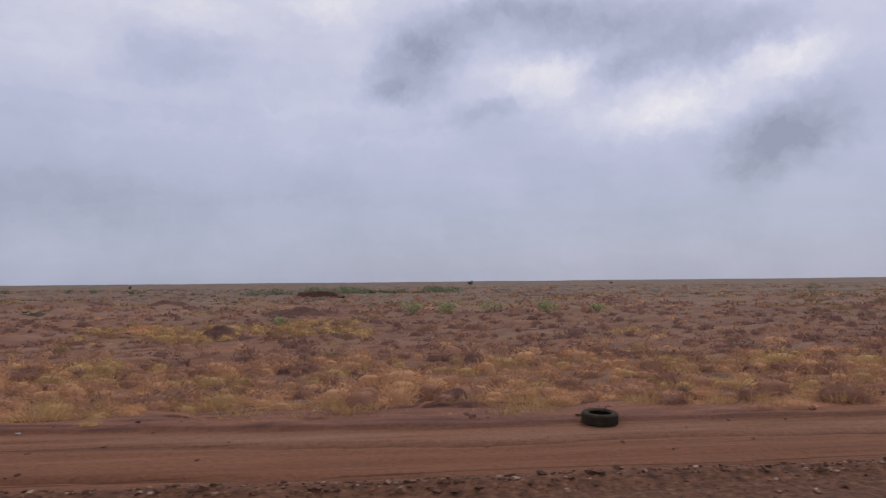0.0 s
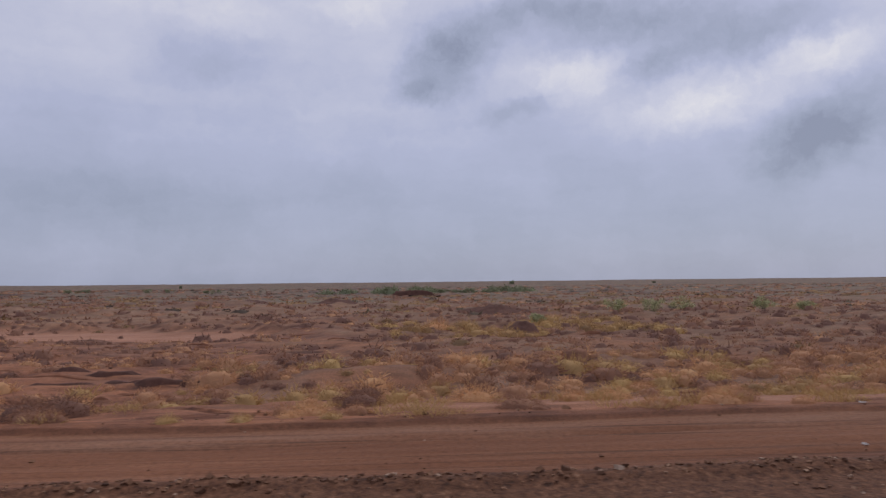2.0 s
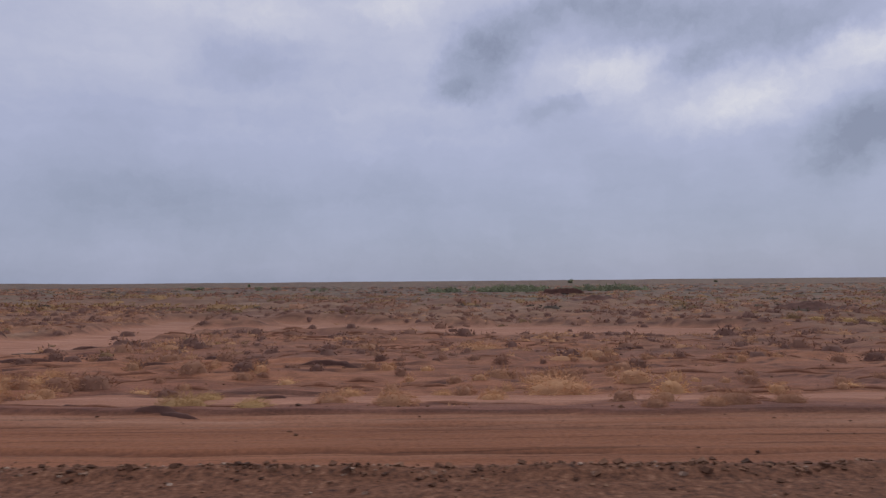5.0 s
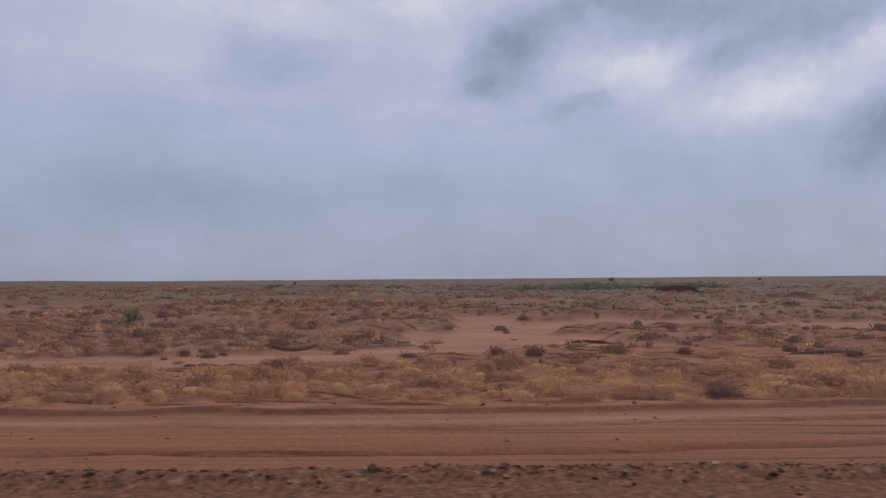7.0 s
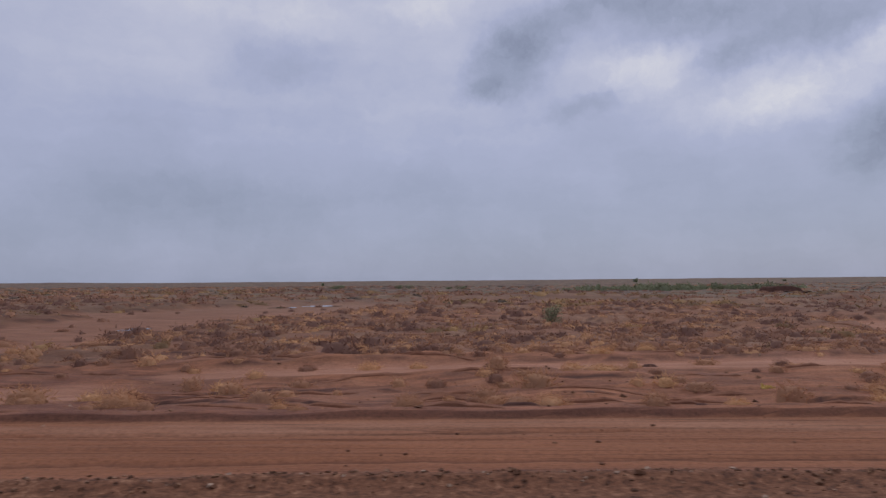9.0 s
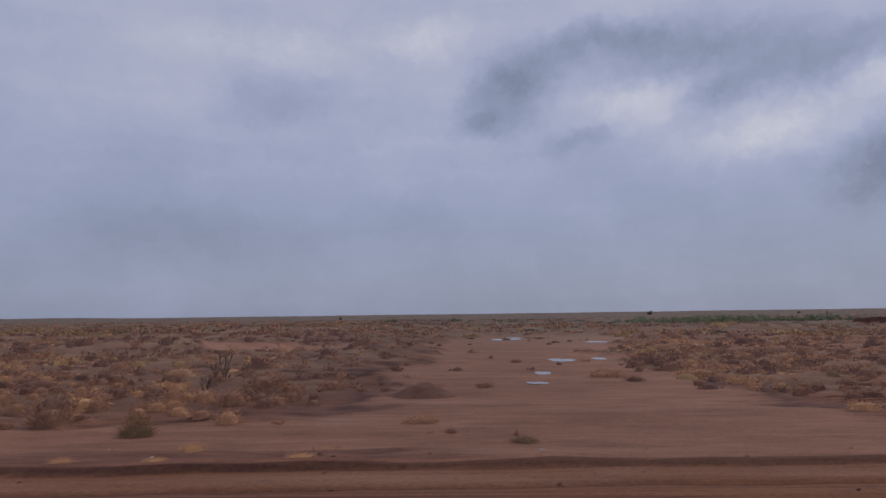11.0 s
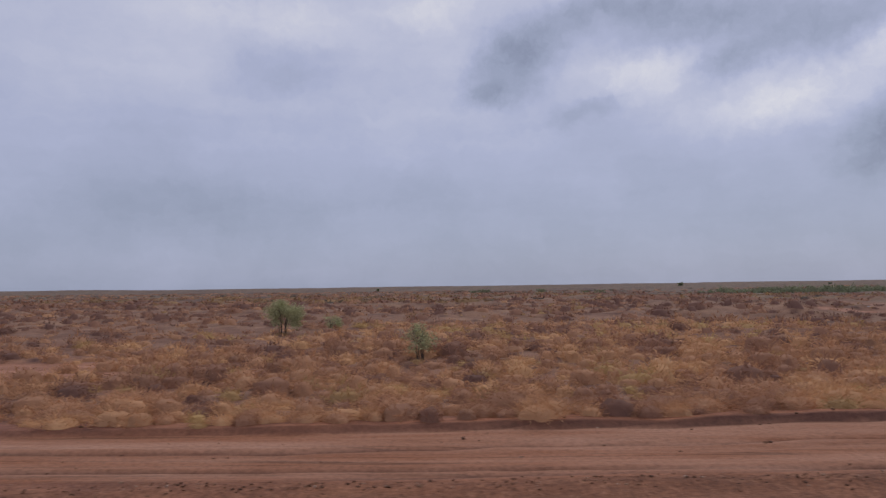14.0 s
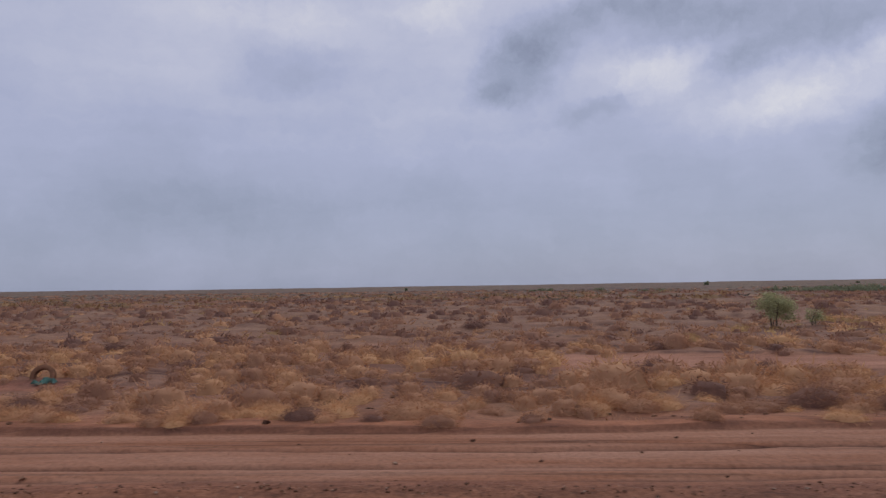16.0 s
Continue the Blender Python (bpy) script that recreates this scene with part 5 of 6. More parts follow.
# ---- leafy bushes and far trees ----
def leafy_bush(name, x, y, height, spread, label, leaves=900, leaf=0.05, seed=1, mat=None, stems=7, stem_show=0.5, domed=False):
    full = stem_show < 0.2
    r = np.random.RandomState(seed)
    ob = thing(name, x, y, label, "bush" if height < 3 else "tree")
    ends = []
    for k in range(stems):
        a = 2 * math.pi * k / stems + r.normal(0, 0.3)
        ln = height * (0.62 + 0.3 * r.rand())
        out = spread * 0.5 * (0.25 + 0.7 * r.rand())
        root = (0.09 if domed else 0.03) * height
        p0 = (math.cos(a) * root, math.sin(a) * root, -0.06)
        p1 = (math.cos(a) * out * 0.4 + r.normal(0, 0.03), math.sin(a) * out * 0.4, ln * 0.45)
        p2 = (math.cos(a) * out, math.sin(a) * out, ln)
        bm = bmesh.new()
        tube(bm, [p0, p1, p2], [(0.014 if domed else 0.022) * height, (0.01 if domed else 0.015) * height, 0.004 * height], 6)
        for f in range(3):
            q0 = Vector(p1).lerp(Vector(p2), 0.15 + 0.25 * f)
            q1 = q0 + Vector((r.normal(0, 0.16), r.normal(0, 0.16), 0.12 + 0.15 * r.rand())) * height * 0.6
            tube(bm, [q0, q0.lerp(q1, 0.5) + Vector((0, 0, 0.02)), q1], [0.009 * height, 0.006 * height, 0.003 * height], 5)
            ends.append(np.array(q1))
        part("branch", bm, BARK, ob, "grey-brown bare branch")
        ends += [np.array(p2), (np.array(p1) + np.array(p2)) / 2]
        if full:
            ends += [np.array(p1), np.array(p1) * (1.5, 1.5, 0.5), np.array(p1) * (1.9, 1.9, 0.3), np.array(p2) * (1.0, 1.0, 0.45)]
    ends = np.array(ends)
    if domed:
        u = r.normal(0, 1, (15, 3))
        u = u / np.linalg.norm(u, axis=1)[:, None] * (0.45 + 0.65 * r.rand(15, 1))
        u = np.repeat(u, 5, 0) + r.normal(0, 0.11, (75, 3))
        ends = u * np.array([spread * 0.46, spread * 0.46, height * 0.36]) + np.array([0, 0, height * 0.55])
    i = r.randint(0, len(ends), leaves)
    c = ends[i] + r.normal(0, 1, (leaves, 3)) * np.array([0.04 * height + 0.05 * spread, 0.04 * height + 0.05 * spread, 0.09 * height])
    c[:, 2] = np.maximum(c[:, 2], height * ((0.0 if full else 0.3 * stem_show) + 0.12 * r.rand(leaves)))
    c[:, 2] = np.minimum(c[:, 2], height * (0.9 + 0.12 * r.rand(leaves)))
    d = r.normal(0, 1, (leaves, 3))
    d[:, 2] = np.abs(d[:, 2])
    d /= np.linalg.norm(d, axis=1)[:, None]
    w = np.cross(d, r.normal(0, 1, (leaves, 3)))
    w /= np.linalg.norm(w, axis=1)[:, None]
    ln = leaf * (0.6 + 0.8 * r.rand(leaves))[:, None]
    V = np.stack([c - d * ln, c + w * ln * 0.42, c + d * ln, c - w * ln * 0.42], 1).reshape(-1, 3)
    n = np.arange(leaves)[:, None] * 4
    tint = np.repeat(np.clip(0.35 + 0.25 * r.normal(0, 1, leaves) - 0.25 * (c[:, 2] / height - 0.6), 0, 1), 4)
    me = mesh_of("foliage", V, n + np.array([[0, 1, 2, 3]]), mat or LEAF, False, {"tint": tint})
    f = new("foliage", me)
    f.parent = ob
    tagged(f, "small sparse green leaves")
    return ob


def bare_shrub(x, y, height, seed, label):
    r = np.random.RandomState(seed)
    ob = thing("bare_shrub", x, y, label, "shrub")
    for k in range(6):
        a = 2 * math.pi * k / 6 + r.normal(0, 0.4)
        bm = bmesh.new()
        p = [Vector((math.cos(a) * 0.03, math.sin(a) * 0.03, -0.05))]
        for j in range(4):
            p.append(p[-1] + Vector((math.cos(a) * 0.07 + r.normal(0, 0.03), math.sin(a) * 0.07 + r.normal(0, 0.03), 0.24 * (0.8 + 0.3 * r.rand()))) * height)
        tube(bm, p, [0.017, 0.014, 0.011, 0.008, 0.004], 6)
        for j in range(1, 4):
            for _ in range(2):
                q = p[j] + Vector((r.normal(0, 0.13), r.normal(0, 0.13), 0.16 + 0.1 * r.rand())) * height
                tube(bm, [p[j], p[j].lerp(q, 0.5) + Vector((0, 0, -0.01)), q], [0.008, 0.006, 0.003], 5)
        part("branch", bm, BARK, ob)


BUSH = "green leafy desert bush with several bare stems"
leafy_bush("green_bush", -184.8, 36.0, 1.85, 1.8, BUSH + " on dry scrub", 6500, 0.046, 1, stem_show=0.4, domed=True)
leafy_bush("green_bush", -182.4, 37.0, 0.95, 1.0, "small " + BUSH, 800, 0.045, 2, stem_show=0.2, domed=True)
leafy_bush("green_bush", -176.65, 21.7, 1.2, 0.85, "slender " + BUSH, 1100, 0.04, 3, stem_show=0.5, domed=True)
leafy_bush("grey_bush", -101.0, 47.0, 1.45, 1.5, "grey-green rounded bush on red soil", 1300, 0.055, 4, FAR_LEAF, 7, 0.1)
for n, (bx, by, bh) in enumerate([(4.6, 76.5, 1.4), (8.4, 75.0, 1.5), (14.6, 81.5, 1.8), (-7.4, 60.0, 0.9), (18.1, 69.5, 1.4), (91.7, 136.0, 2.6), (24.0, 72.0, 1.1)]):
    leafy_bush("green_bush", bx, by, bh * 1.15, bh * 1.7, "rounded dull green bush on the plain", 1100, 0.085, 10 + n, LEAF if n != 5 else FAR_LEAF, 5, 0.0, True)
rt = np.random.RandomState(8)
for n in range(26):
    bx = -27 + 73 * (n + rt.rand()) / 26
    by = 330 + 40 * rt.rand() + 0.12 * bx
    bh = 0.9 + 1.3 * rt.rand() ** 2 + (2.0 if n in (1, 5, 7, 14) else 0)
    leafy_bush("far_bush", bx, by, bh, 2.2 + bh * 2.4, "dark green bush in a distant line of growth", 300, 0.34, 50 + n, FAR_LEAF, 5, 0.0)
for n in range(7):
    bx, by, bh = -185 + 90 * rt.rand(), 300 + 70 * rt.rand(), 1.2 + 1.2 * rt.rand()
    leafy_bush("far_bush", bx, by, bh, 2.0 + bh * 2.0, "dull grey-green bush far across the plain", 160, 0.36, 90 + n, FAR_LEAF, 5, 0.0)
for n, (bx, by, bh, bw) in enumerate([(164.9, 1133, 6.5, 10.0), (-292, 889, 3.2, 4.0), (410, 1150, 2.8, 6.0)]):
    leafy_bush("far_tree", bx, by, bh, bw, "lone dark tree on the far horizon", 520, 0.9, 120 + n, FAR_LEAF, 6, 0.0)
bare_shrub(-144.7, 29.5, 1.2, 1, "leafless grey-brown shrub with upright branches")
bare_shrub(-143.9, 25.2, 0.75, 2, "leafless grey-brown shrub with upright branches")
bare_shrub(-145.4, 30.4, 0.7, 3, "leafless grey-brown shrub with upright branches")


# ---- heaps of earth ----
def heap_thing(name, x, y, half_x, half_y, height, label, mat, seed, flat=0.0):
    ob = thing(name, x, y, label, "mound")
    n = 24 if half_y < 0.45 else 44
    u, v = np.meshgrid(np.linspace(-1.25, 1.25, n), np.linspace(-1.25, 1.25, n))
    vx, vy = u.ravel() * half_x, v.ravel() * half_y
    vy = vy + (0.35 * half_x * np.sin(2.2 * u.ravel() + seed) * (half_y < 0.45) * (half_x > 0.4))
    d = np.hypot(u, v).ravel() * (1 + 0.35 * rough(vx / half_x * 1.2 + seed, v.ravel() * 1.2, seed % 12, 3))
    z = height * (1 - smooth(flat, 1.05, d)) * (1 + 0.3 * rough(vx * 1.6 + seed, vy * 1.6, 3, 3)) - 0.07
    z = z + land(vx + x, vy + y) - land_z(x, y)
    i = (np.arange(n - 1)[:, None] * n + np.arange(n - 1)[None, :]).ravel()
    me = mesh_of("soil_body", np.stack([vx, vy, z], 1), np.stack([i, i + 1, i + n + 1, i + n], 1), mat, True)
    h = new("soil_body", me)
    h.parent = ob


heap_thing("earth_mound", -136.0, 24.1, 1.55, 1.2, 0.5, "smooth heap of brown earth on bare ground", EARTH, 1)
heap_thing("earth_mound", -10.4, 50.5, 1.9, 1.6, 0.95, "dark heap of earth among dry grass", DARK_EARTH, 2)
heap_thing("earth_mound", -7.6, 83.0, 5.0, 3.0, 1.1, "broad dark heap of earth on the plain", DARK_EARTH, 3)
heap_thing("earth_mound", -28.5, 104.0, 6.0, 3.0, 1.0, "broad dark heap of earth on the plain", DARK_EARTH, 4)
heap_thing("earth_mound", -44.0, 116.0, 5.5, 3.0, 1.0, "broad dark heap of earth on the plain", DARK_EARTH, 5)
heap_thing("earth_bank", -15.2, 207.0, 6.5, 1.6, 1.4, "long low bank of dark earth on the plain", DARK_EARTH, 6, 0.75)
for n, (bx, by, half, high) in enumerate([(-30.4, 24.2, 1.0, 0.2), (-28.7, 23.6, 0.9, 0.19), (-27.3, 21.2, 0.9, 0.15), (-26.2, 20.8, 0.9, 0.22), (-25.2, 20.6, 0.6, 0.24), (-24.3, 22.0, 0.7, 0.2)]):
    heap_thing("eroded_bank", bx, by, half, 0.2, high, "dark undercut bank of soil topped with grass", DARK_EARTH, 60 + 3 * n, 0.45)
heap_thing("earth_mound", 1.6, 13.2, 0.75, 0.5, 0.34, "dark eroded hummock with dry roots", DARK_EARTH, 7)
heap_thing("earth_mound", -93.52, 19.15, 0.34, 0.16, 0.07, "small dark heap of soil round marker posts", DARK_EARTH, 9)
heap_thing("earth_mound", -154.6, 10.55, 0.85, 0.22, 0.2, "dark ridge of earth on the track's bank", DARK_EARTH, 8)


# cut banks left by running water: place and half length
BANKS = [(-29.4, 21.4, 0.9), (-25.5, 17.4, 0.78), (-23.9, 19.9, 0.65), (-27.5, 21.5, 0.87), (-66.7, 23.6, 0.96), (-61.9, 22.9, 0.47), (-60.3, 23.8, 0.34), (-56.2, 22.8, 1.06), (-61.3, 11.7, 0.48), (-60.3, 11.4, 0.21), (-59.0, 12.4, 0.4), (-56.2, 14.6, 0.33), (-43.2, 33.9, 1.24), (-49.1, 21.1, 0.56), (-57.0, 11.0, 0.62), (-86.4, 20.7, 0.84), (-102.1, 16.4, 0.33), (-101.4, 20.4, 0.27), (-96.6, 11.9, 0.41), (-104.3, 13.6, 0.17), (-105.8, 11.4, 0.37), (-103.4, 11.7, 0.12), (-102.9, 11.3, 0.14), (-85.5, 28.2, 1.03), (-84.2, 34.5, 1.26), (-82.8, 46.4, 1.32), (-71.4, 37.9, 1.23)]
for n, (bx, by, half) in enumerate(BANKS):
    heap_thing("eroded_bank", bx, by + 0.12, half * 1.25, 0.07 + 0.005 * by, 0.07 + 0.04 * half + 0.003 * by, "low dark eroded bank of soil", DARK_EARTH, 20 + n, 0.4)


# ---- small eroded ledges of dark soil ----
def build_ledges():
    r = np.random.RandomState(31)
    m, k = 1700, 9
    x0, y0 = -130 + 140 * r.rand(m), 11.5 + 48 * r.rand(m) ** 1.6
    keep = (r.rand(m) < (1 - growth(x0, y0)) * np.where(x0 < -22, 0.7, 0.3)) & (clay_mask(x0, y0) < 0.15) & (y0 > far_edge(x0) + 0.6)
    x0, y0 = x0[keep][:, None], y0[keep][:, None]
    m = len(x0)
    t = np.linspace(-1, 1, k)[None, :]
    half = 0.25 + 1.1 * r.rand(m, 1) ** 2 + 0.01 * y0
    px = x0 + half * t
    py = y0 + 0.1 * half * np.cumsum(r.normal(0, 0.5, (m, k)), 1) + 0.2 * half * r.normal(0, 1, (m, 1)) * t
    high = (0.02 + 0.06 * r.rand(m, 1) ** 1.5 + 0.001 * y0) * (1 - t ** 2) * (0.5 + 0.7 * r.rand(m, k)) + 0.004
    rows = []
    for off, lift in ((-0.05, -0.04), (-0.02, 0.6), (0.05, 1.0), (0.45, -0.05)):
        z = land(px, py + off) + (high * lift if lift > 0 else lift)
        rows.append(np.stack([px, py + off, z], 2))
    V = np.stack(rows, 1)
    a, b = np.meshgrid(np.arange(3), np.arange(k - 1), indexing="ij")
    q = (a * k + b).ravel()
    quad = np.stack([q, q + 1, q + k + 1, q + k], 1)
    Fc = (quad[None] + (np.arange(m) * 4 * k)[:, None, None]).reshape(-1, 4)
    me = mesh_of("soil_ledges", V.reshape(-1, 3), Fc, LEDGE, False)
    tagged(new("soil_ledges", me), "small dark eroded ledges in the red soil", "soil", kind="stuff")


build_ledges()


# ---- puddles ----
for n, (px, py, ra, rb) in enumerate(PUDDLES):
    bm = bmesh.new()
    lvl = land_z(px, py) + 0.045
    ring = []
    for k in range(40):
        a = 2 * math.pi * k / 40
        w = 1 + 0.35 * wave(np.array([math.cos(a) * 1.3 + n * 3.7]), np.array([math.sin(a) * 1.3]), n)[0] * 1.6
        ring.append(bm.verts.new((math.cos(a) * ra * w, math.sin(a) * rb * w, 0)))
    top = bm.faces.new(ring)
    low = bmesh.ops.extrude_face_region(bm, geom=[top])
    for vert in [g for g in low["geom"] if isinstance(g, bmesh.types.BMVert)]:
        vert.co.z -= 0.03
    bmesh.ops.recalc_face_normals(bm, faces=bm.faces)
    me = bpy.data.meshes.new("puddle")
    bm.to_mesh(me)
    bm.free()
    me.materials.append(WATER)
    o = tagged(new("puddle", me), "shallow rain puddle mirroring the pale sky", "puddle", "puddles on the bare ground", "structure")
    o.location = (px, py, lvl)


# ---- marker posts ----
def post_mesh(height, w, seed):
    r = random.Random(seed)
    bm = bmesh.new()
    bmesh.ops.create_cube(bm, size=1)
    for v in bm.verts:
        taper = 0.82 if v.co.z > 0 else 1.0
        v.co = Vector((v.co.x * w * taper, v.co.y * w * taper, (v.co.z + 0.5) * (height + 0.12) - 0.12))
    bmesh.ops.bevel(bm, geom=bm.edges[:], offset=w * 0.13, segments=2, affect="EDGES")
    bmesh.ops.subdivide_edges(bm, edges=[e for e in bm.edges if abs(e.verts[0].co.z - e.verts[1].co.z) > height * 0.5], cuts=6)
    for v in bm.verts:
        v.co += Vector((r.gauss(0, 0.002), r.gauss(0, 0.002), r.gauss(0, 0.002)))
    return bm


for px, py, ph, pw, leanx, leany in [(-93.6, 19.3, 1.0, 0.115, -4, 2), (-93.84, 19.25, 0.46, 0.085, 7, 2), (-93.5, 19.16, 0.55, 0.066, 4, 3)]:
    ob = tagged(new("marker_post"), "tall pale square concrete marker post" if ph > 0.9 else "short broken pale concrete post beside a taller one", "post", "marker posts in the soil")
    ob.matrix_basis = pose(px, py, land_z(px, py), leany, leanx, 20 * pw)
    part("shaft", post_mesh(ph, pw, int(ph * 100)), CONCRETE, ob)


ob = tagged(new("wooden_stake"), "thin dark weathered stake beside pale concrete posts", "stake")
ob.matrix_basis = pose(-93.34, 19.3, land_z(-93.34, 19.3), -3, -4, 0)
part("shaft", post_mesh(0.34, 0.06, 9), WOOD, ob)


# ---- tyres and litter ----
def tyre(x, y, radius, width, tilt, turn, lift, mat, label):
    ob = tagged(new("old_tyre"), label, "tyre")
    ob.matrix_basis = pose(x, y, land_z(x, y) + lift, tilt, 0, turn)
    prof = [(0.62, 0.36), (0.7, 0.47), (0.82, 0.5), (0.94, 0.46), (1.0, 0.36), (1.0, -0.36), (0.94, -0.46), (0.82, -0.5), (0.7, -0.47), (0.62, -0.36), (0.66, -0.3), (0.9, -0.3), (0.9, 0.3), (0.66, 0.3)]
    bm = bmesh.new()
    rings = []
    for k in range(40):
        a = 2 * math.pi * k / 40
        rings.append([bm.verts.new((math.cos(a) * pr * radius, math.sin(a) * pr * radius, pz * width)) for pr, pz in prof])
    for k in range(40):
        a, b = rings[k], rings[(k + 1) % 40]
        for j in range(len(prof)):
            bm.faces.new((a[j], b[j], b[(j + 1) % len(prof)], a[(j + 1) % len(prof)]))
    bmesh.ops.recalc_face_normals(bm, faces=bm.faces)
    part("carcass", bm, mat, ob)
    bm = bmesh.new()
    for k in range(48):
        for row in (-0.24, 0.0, 0.24):
            a = 2 * math.pi * (k + (0.5 if row == 0 else 0)) / 48
            lug = bmesh.ops.create_cube(bm, size=1)["verts"]
            m = Matrix.Rotation(a, 4, "Z") @ Matrix.Translation((radius * 1.005, 0, row * width)) @ Matrix.Diagonal((radius * 0.035, radius * 0.085, width * 0.19, 1))
            bmesh.ops.transform(bm, matrix=m, verts=lug)
    part("tread", bm, mat, ob, "worn tread blocks")
    return ob


flat_tyre = tyre(3.33, 9.95, 0.26, 0.17, 3, 10, 0.085, RUBBER, "black worn tyre lying flat beside the dirt track")
bm = bmesh.new()
tube(bm, [(0.1, 0.1, 0.05), (0.13, 0.06, 0.12), (0.17, 0.07, 0.15), (0.2, 0.03, 0.13)], [0.006, 0.006, 0.006, 0.004], 6)
part("wire", bm, WIRE, flat_tyre, "bent rusty bead wire")
tyre(-211.1, 17.8, 0.3, 0.17, 70, 12, 0.1, OLD_RUBBER, "dusty brown tyre leaning half buried in the scrub")


def rag(name, x, y, sx, sy, height, mat, label, category, seed, lift=0.0):
    """A crumpled thin piece lying on the ground."""
    ob = tagged(new(name), label, category)
    ob.matrix_basis = pose(x, y, land_z(x, y) + lift, 0, 0, seed * 47)
    bm = bmesh.new()
    bmesh.ops.create_grid(bm, x_segments=12, y_segments=10, size=0.5)
    for v in bm.verts:
        h = abs(noise.noise(Vector((v.co.x * 4 + seed, v.co.y * 4, seed)))) * 1.4
        v.co = Vector((v.co.x * sx * (1 + 0.4 * noise.noise(Vector((v.co.y * 5, seed, 0)))), v.co.y * sy, 0.012 + h * height))
    geo = bmesh.ops.extrude_face_region(bm, geom=bm.faces[:])
    for g in geo["geom"]:
        if isinstance(g, bmesh.types.BMVert):
            g.co.z += 0.006
    bmesh.ops.recalc_face_normals(bm, faces=bm.faces)
    part("sheet", bm, mat, ob)


rag("cloth_rag", -210.6, 17.1, 0.5, 0.3, 0.2, CLOTH, "faded teal cloth rag lying by the tyre", "rag", 1)
rag("plastic_bag", -100.6, 14.4, 0.3, 0.18, 0.12, YELLOW, "crumpled yellow plastic bag on red soil", "litter", 2)
rag("plastic_bag", -89.3, 11.0, 0.14, 0.1, 0.05, YELLOW, "small yellow plastic scrap beside the track", "litter", 3)
for n, (lx, ly) in enumerate([(-9.8, 10.55), (-13.6, 8.4), (-11.9, 10.9), (-4.9, 10.4), (2.4, 10.9), (-26.0, 9.3), (-70.6, 9.0), (-95.4, 11.4), (-147.4, 11.0), (-139.2, 10.4), (-133.4, 10.8), (-154.9, 10.35), (-197.6, 20.0), (-189.9, 11.2), (-182.2, 8.3)]):
    rag("white_litter", lx, ly, 0.06 + 0.02 * (n % 3), 0.035, 0.025, PAPER, "small scrap of dirty white plastic on the ground", "litter", n + 5)
rag("rubber_strip", -154.6, 10.3, 1.05, 0.3, 0.1, RUBBER, "torn strip of black rubber on the track's bank", "litter", 4, 0.02)


def plank(x, y, length, w, h, turn, label):
    ob = thing("plank", x, y, label, "plank", "", 0.02, turn)
    bm = bmesh.new()
    bmesh.ops.create_cube(bm, size=1)
    bmesh.ops.subdivide_edges(bm, edges=[e for e in bm.edges if abs(e.verts[0].co.x - e.verts[1].co.x) > 0.5], cuts=7)
    for v in bm.verts:
        v.co = Vector((v.co.x * length, v.co.y * w * (1 + 0.2 * noise.noise(v.co * 4)), v.co.z * h + 0.02 * noise.noise(Vector((v.co.x * 6, 0, 0)))))
    bmesh.ops.bevel(bm, geom=[e for e in bm.edges if e.calc_face_angle(0) > 0.8], offset=0.006, segments=1, affect="EDGES")
    part("board", bm, WOOD, ob)


plank(-181.4, 7.35, 0.45, 0.13, 0.06, 8, "short weathered grey board lying in the gravel")
plank(-72.0, 33.0, 1.2, 0.12, 0.08, 25, "dark weathered board lying on the clay")


# ---- stones of the gravel verge ----
def stone_forms(count, seed):
    out = []
    for k in range(count):
        bm = bmesh.new()
        bmesh.ops.create_cube(bm, size=0.8)
        r = random.Random(seed + k)
        turned = Matrix.Rotation(r.random() * 2, 3, "X") @ Matrix.Rotation(r.random() * 2, 3, "Y")
        for v in bm.verts:
            c = turned @ (v.co * (0.6 + 0.75 * r.random()))
            v.co = Vector((c.x * 1.25, c.y, c.z * 0.7))
        bmesh.ops.triangulate(bm, faces=bm.faces)
        out.append((np.array([tuple(v.co) for v in bm.verts]), np.array([[v.index for v in f.verts] for f in bm.faces])))
        bm.free()
    return out


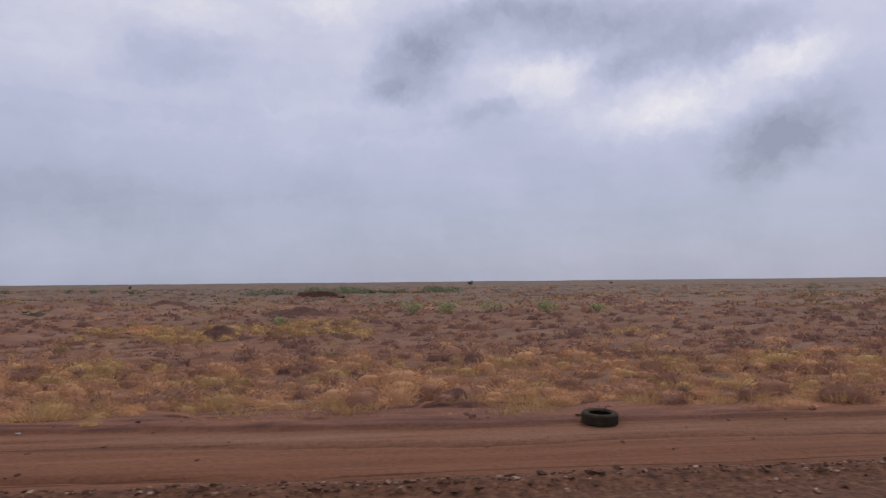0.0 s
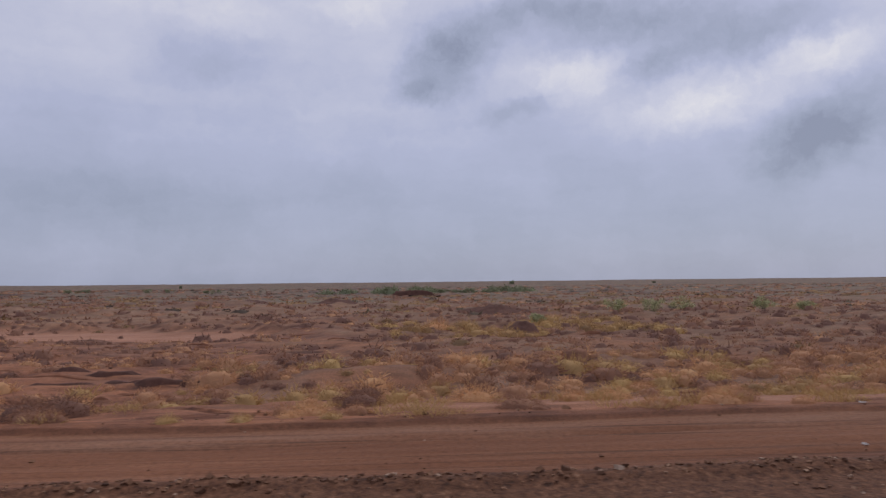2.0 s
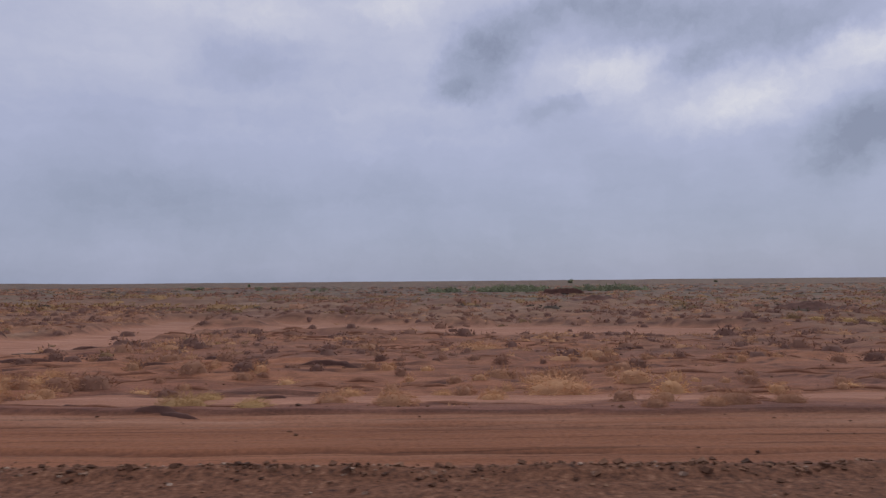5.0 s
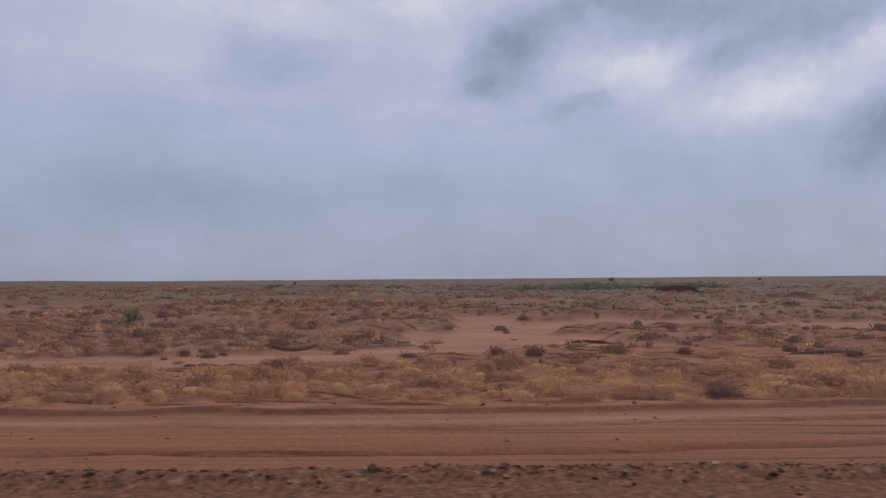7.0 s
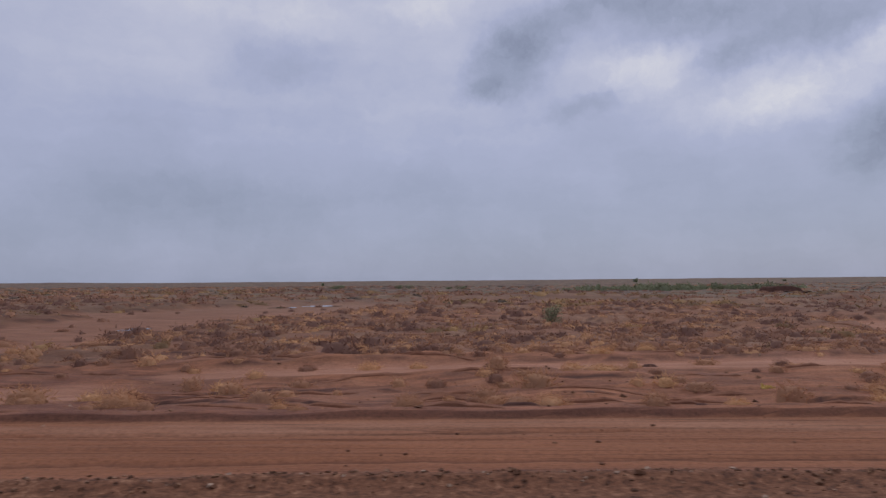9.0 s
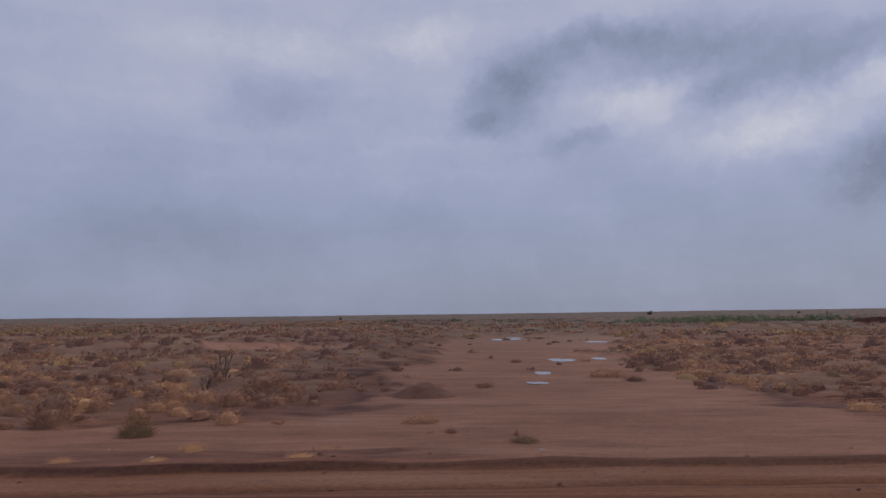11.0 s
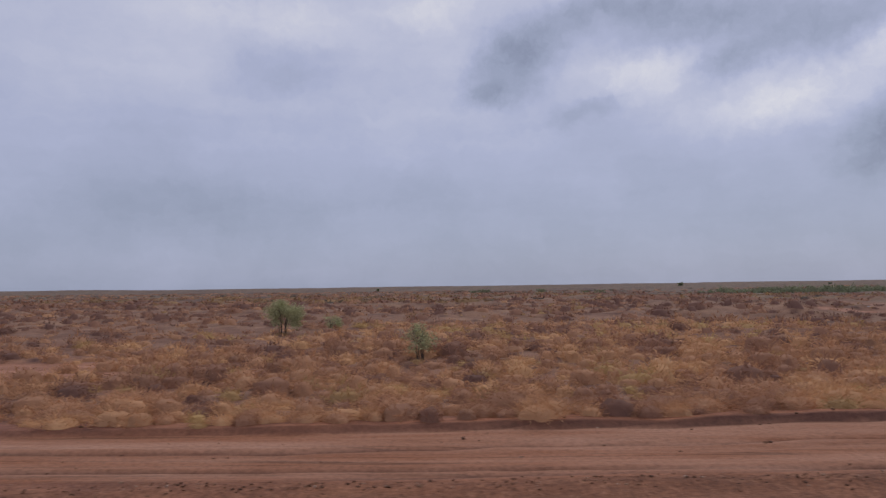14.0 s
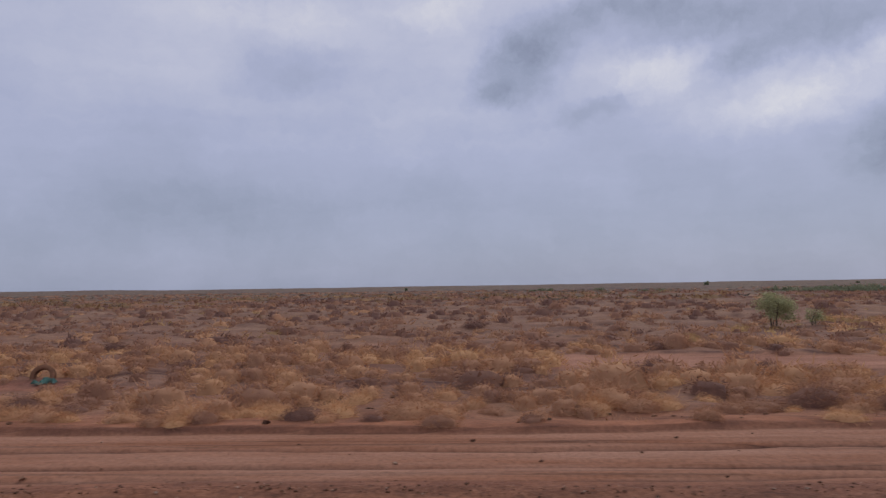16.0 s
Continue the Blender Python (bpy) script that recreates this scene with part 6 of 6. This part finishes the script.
def build_stones():
    r = np.random.RandomState(4)
    forms = stone_forms(8, 30)
    n = 14500
    x = -220 + 238 * r.rand(n)
    row = r.rand(n) < 0.62
    y = near_edge(x) - np.where(row, 0.26 + r.normal(0, 0.14, n), 0.2 + 2.0 * r.rand(n))
    s = (np.where(row, 0.022, 0.018) + np.where(row, 0.042, 0.036) * r.rand(n) ** 3) * np.interp(x, [-215, -165, -110, -60, -40, 20], [0.5, 0.55, 0.85, 1.1, 1.1, 1.0]) + 0.015 * (r.rand(n) > 0.985)
    # a thin strew over track and bank
    m = 950
    x2 = -220 + 238 * r.rand(m)
    y2 = near_edge(x2) + (far_edge(x2) + 1.4 - near_edge(x2)) * r.rand(m)
    x, y, s = np.r_[x, x2], np.r_[y, y2], np.r_[s, 0.018 + 0.035 * r.rand(m) ** 3]
    # clods over the field
    m = 3200
    x3 = -232 + 262 * r.rand(m)
    y3 = far_edge(x3) + 0.2 + 22 * r.rand(m) ** 1.5
    bare = clay_mask(x3, y3) < 0.3
    x3, y3, m = x3[bare], y3[bare], int(bare.sum())
    x, y, s = np.r_[x, x3], np.r_[y, y3], np.r_[s, 0.02 + 0.055 * r.rand(m) ** 3.5]
    z = land(x, y) + s * 0.12
    big = np.argsort(-s)[:300]
    meshes = []
    for fv, ff in forms:
        meshes.append(mesh_of("stone", fv, ff, STONE))
    for i in big:
        o = new("stone", meshes[i % 8])
        o.parent = ground
        o.matrix_basis = pose(x[i], y[i], z[i], r.rand() * 40 - 20, r.rand() * 40 - 20, r.rand() * 360) @ Matrix.Diagonal((s[i] * 1.3, s[i] * 1.3, s[i] * 1.3, 1))
    rest = np.setdiff1d(np.arange(len(x)), big)
    V, Fc, k = [], [], 0
    for f, (fv, ff) in enumerate(forms):
        idx = rest[rest % 8 == f]
        a, sc = r.rand(len(idx)) * 6.283, s[idx][:, None]
        c, sn = np.cos(a)[:, None], np.sin(a)[:, None]
        X = (fv[None, :, 0] * c - fv[None, :, 1] * sn) * sc + x[idx][:, None]
        Y = (fv[None, :, 0] * sn + fv[None, :, 1] * c) * sc + y[idx][:, None]
        Z = fv[None, :, 2] * sc + z[idx][:, None]
        V.append(np.stack([X, Y, Z], 2).reshape(-1, 3))
        Fc.append((ff[None] + (k + np.arange(len(idx)) * len(fv))[:, None, None]).reshape(-1, 3))
        k += len(idx) * len(fv)
    me = mesh_of("gravel", np.concatenate(V), np.concatenate(Fc), STONE)
    tagged(new("gravel", me), "broken brown and grey stones along the road verge", "gravel", kind="stuff")


build_stones()
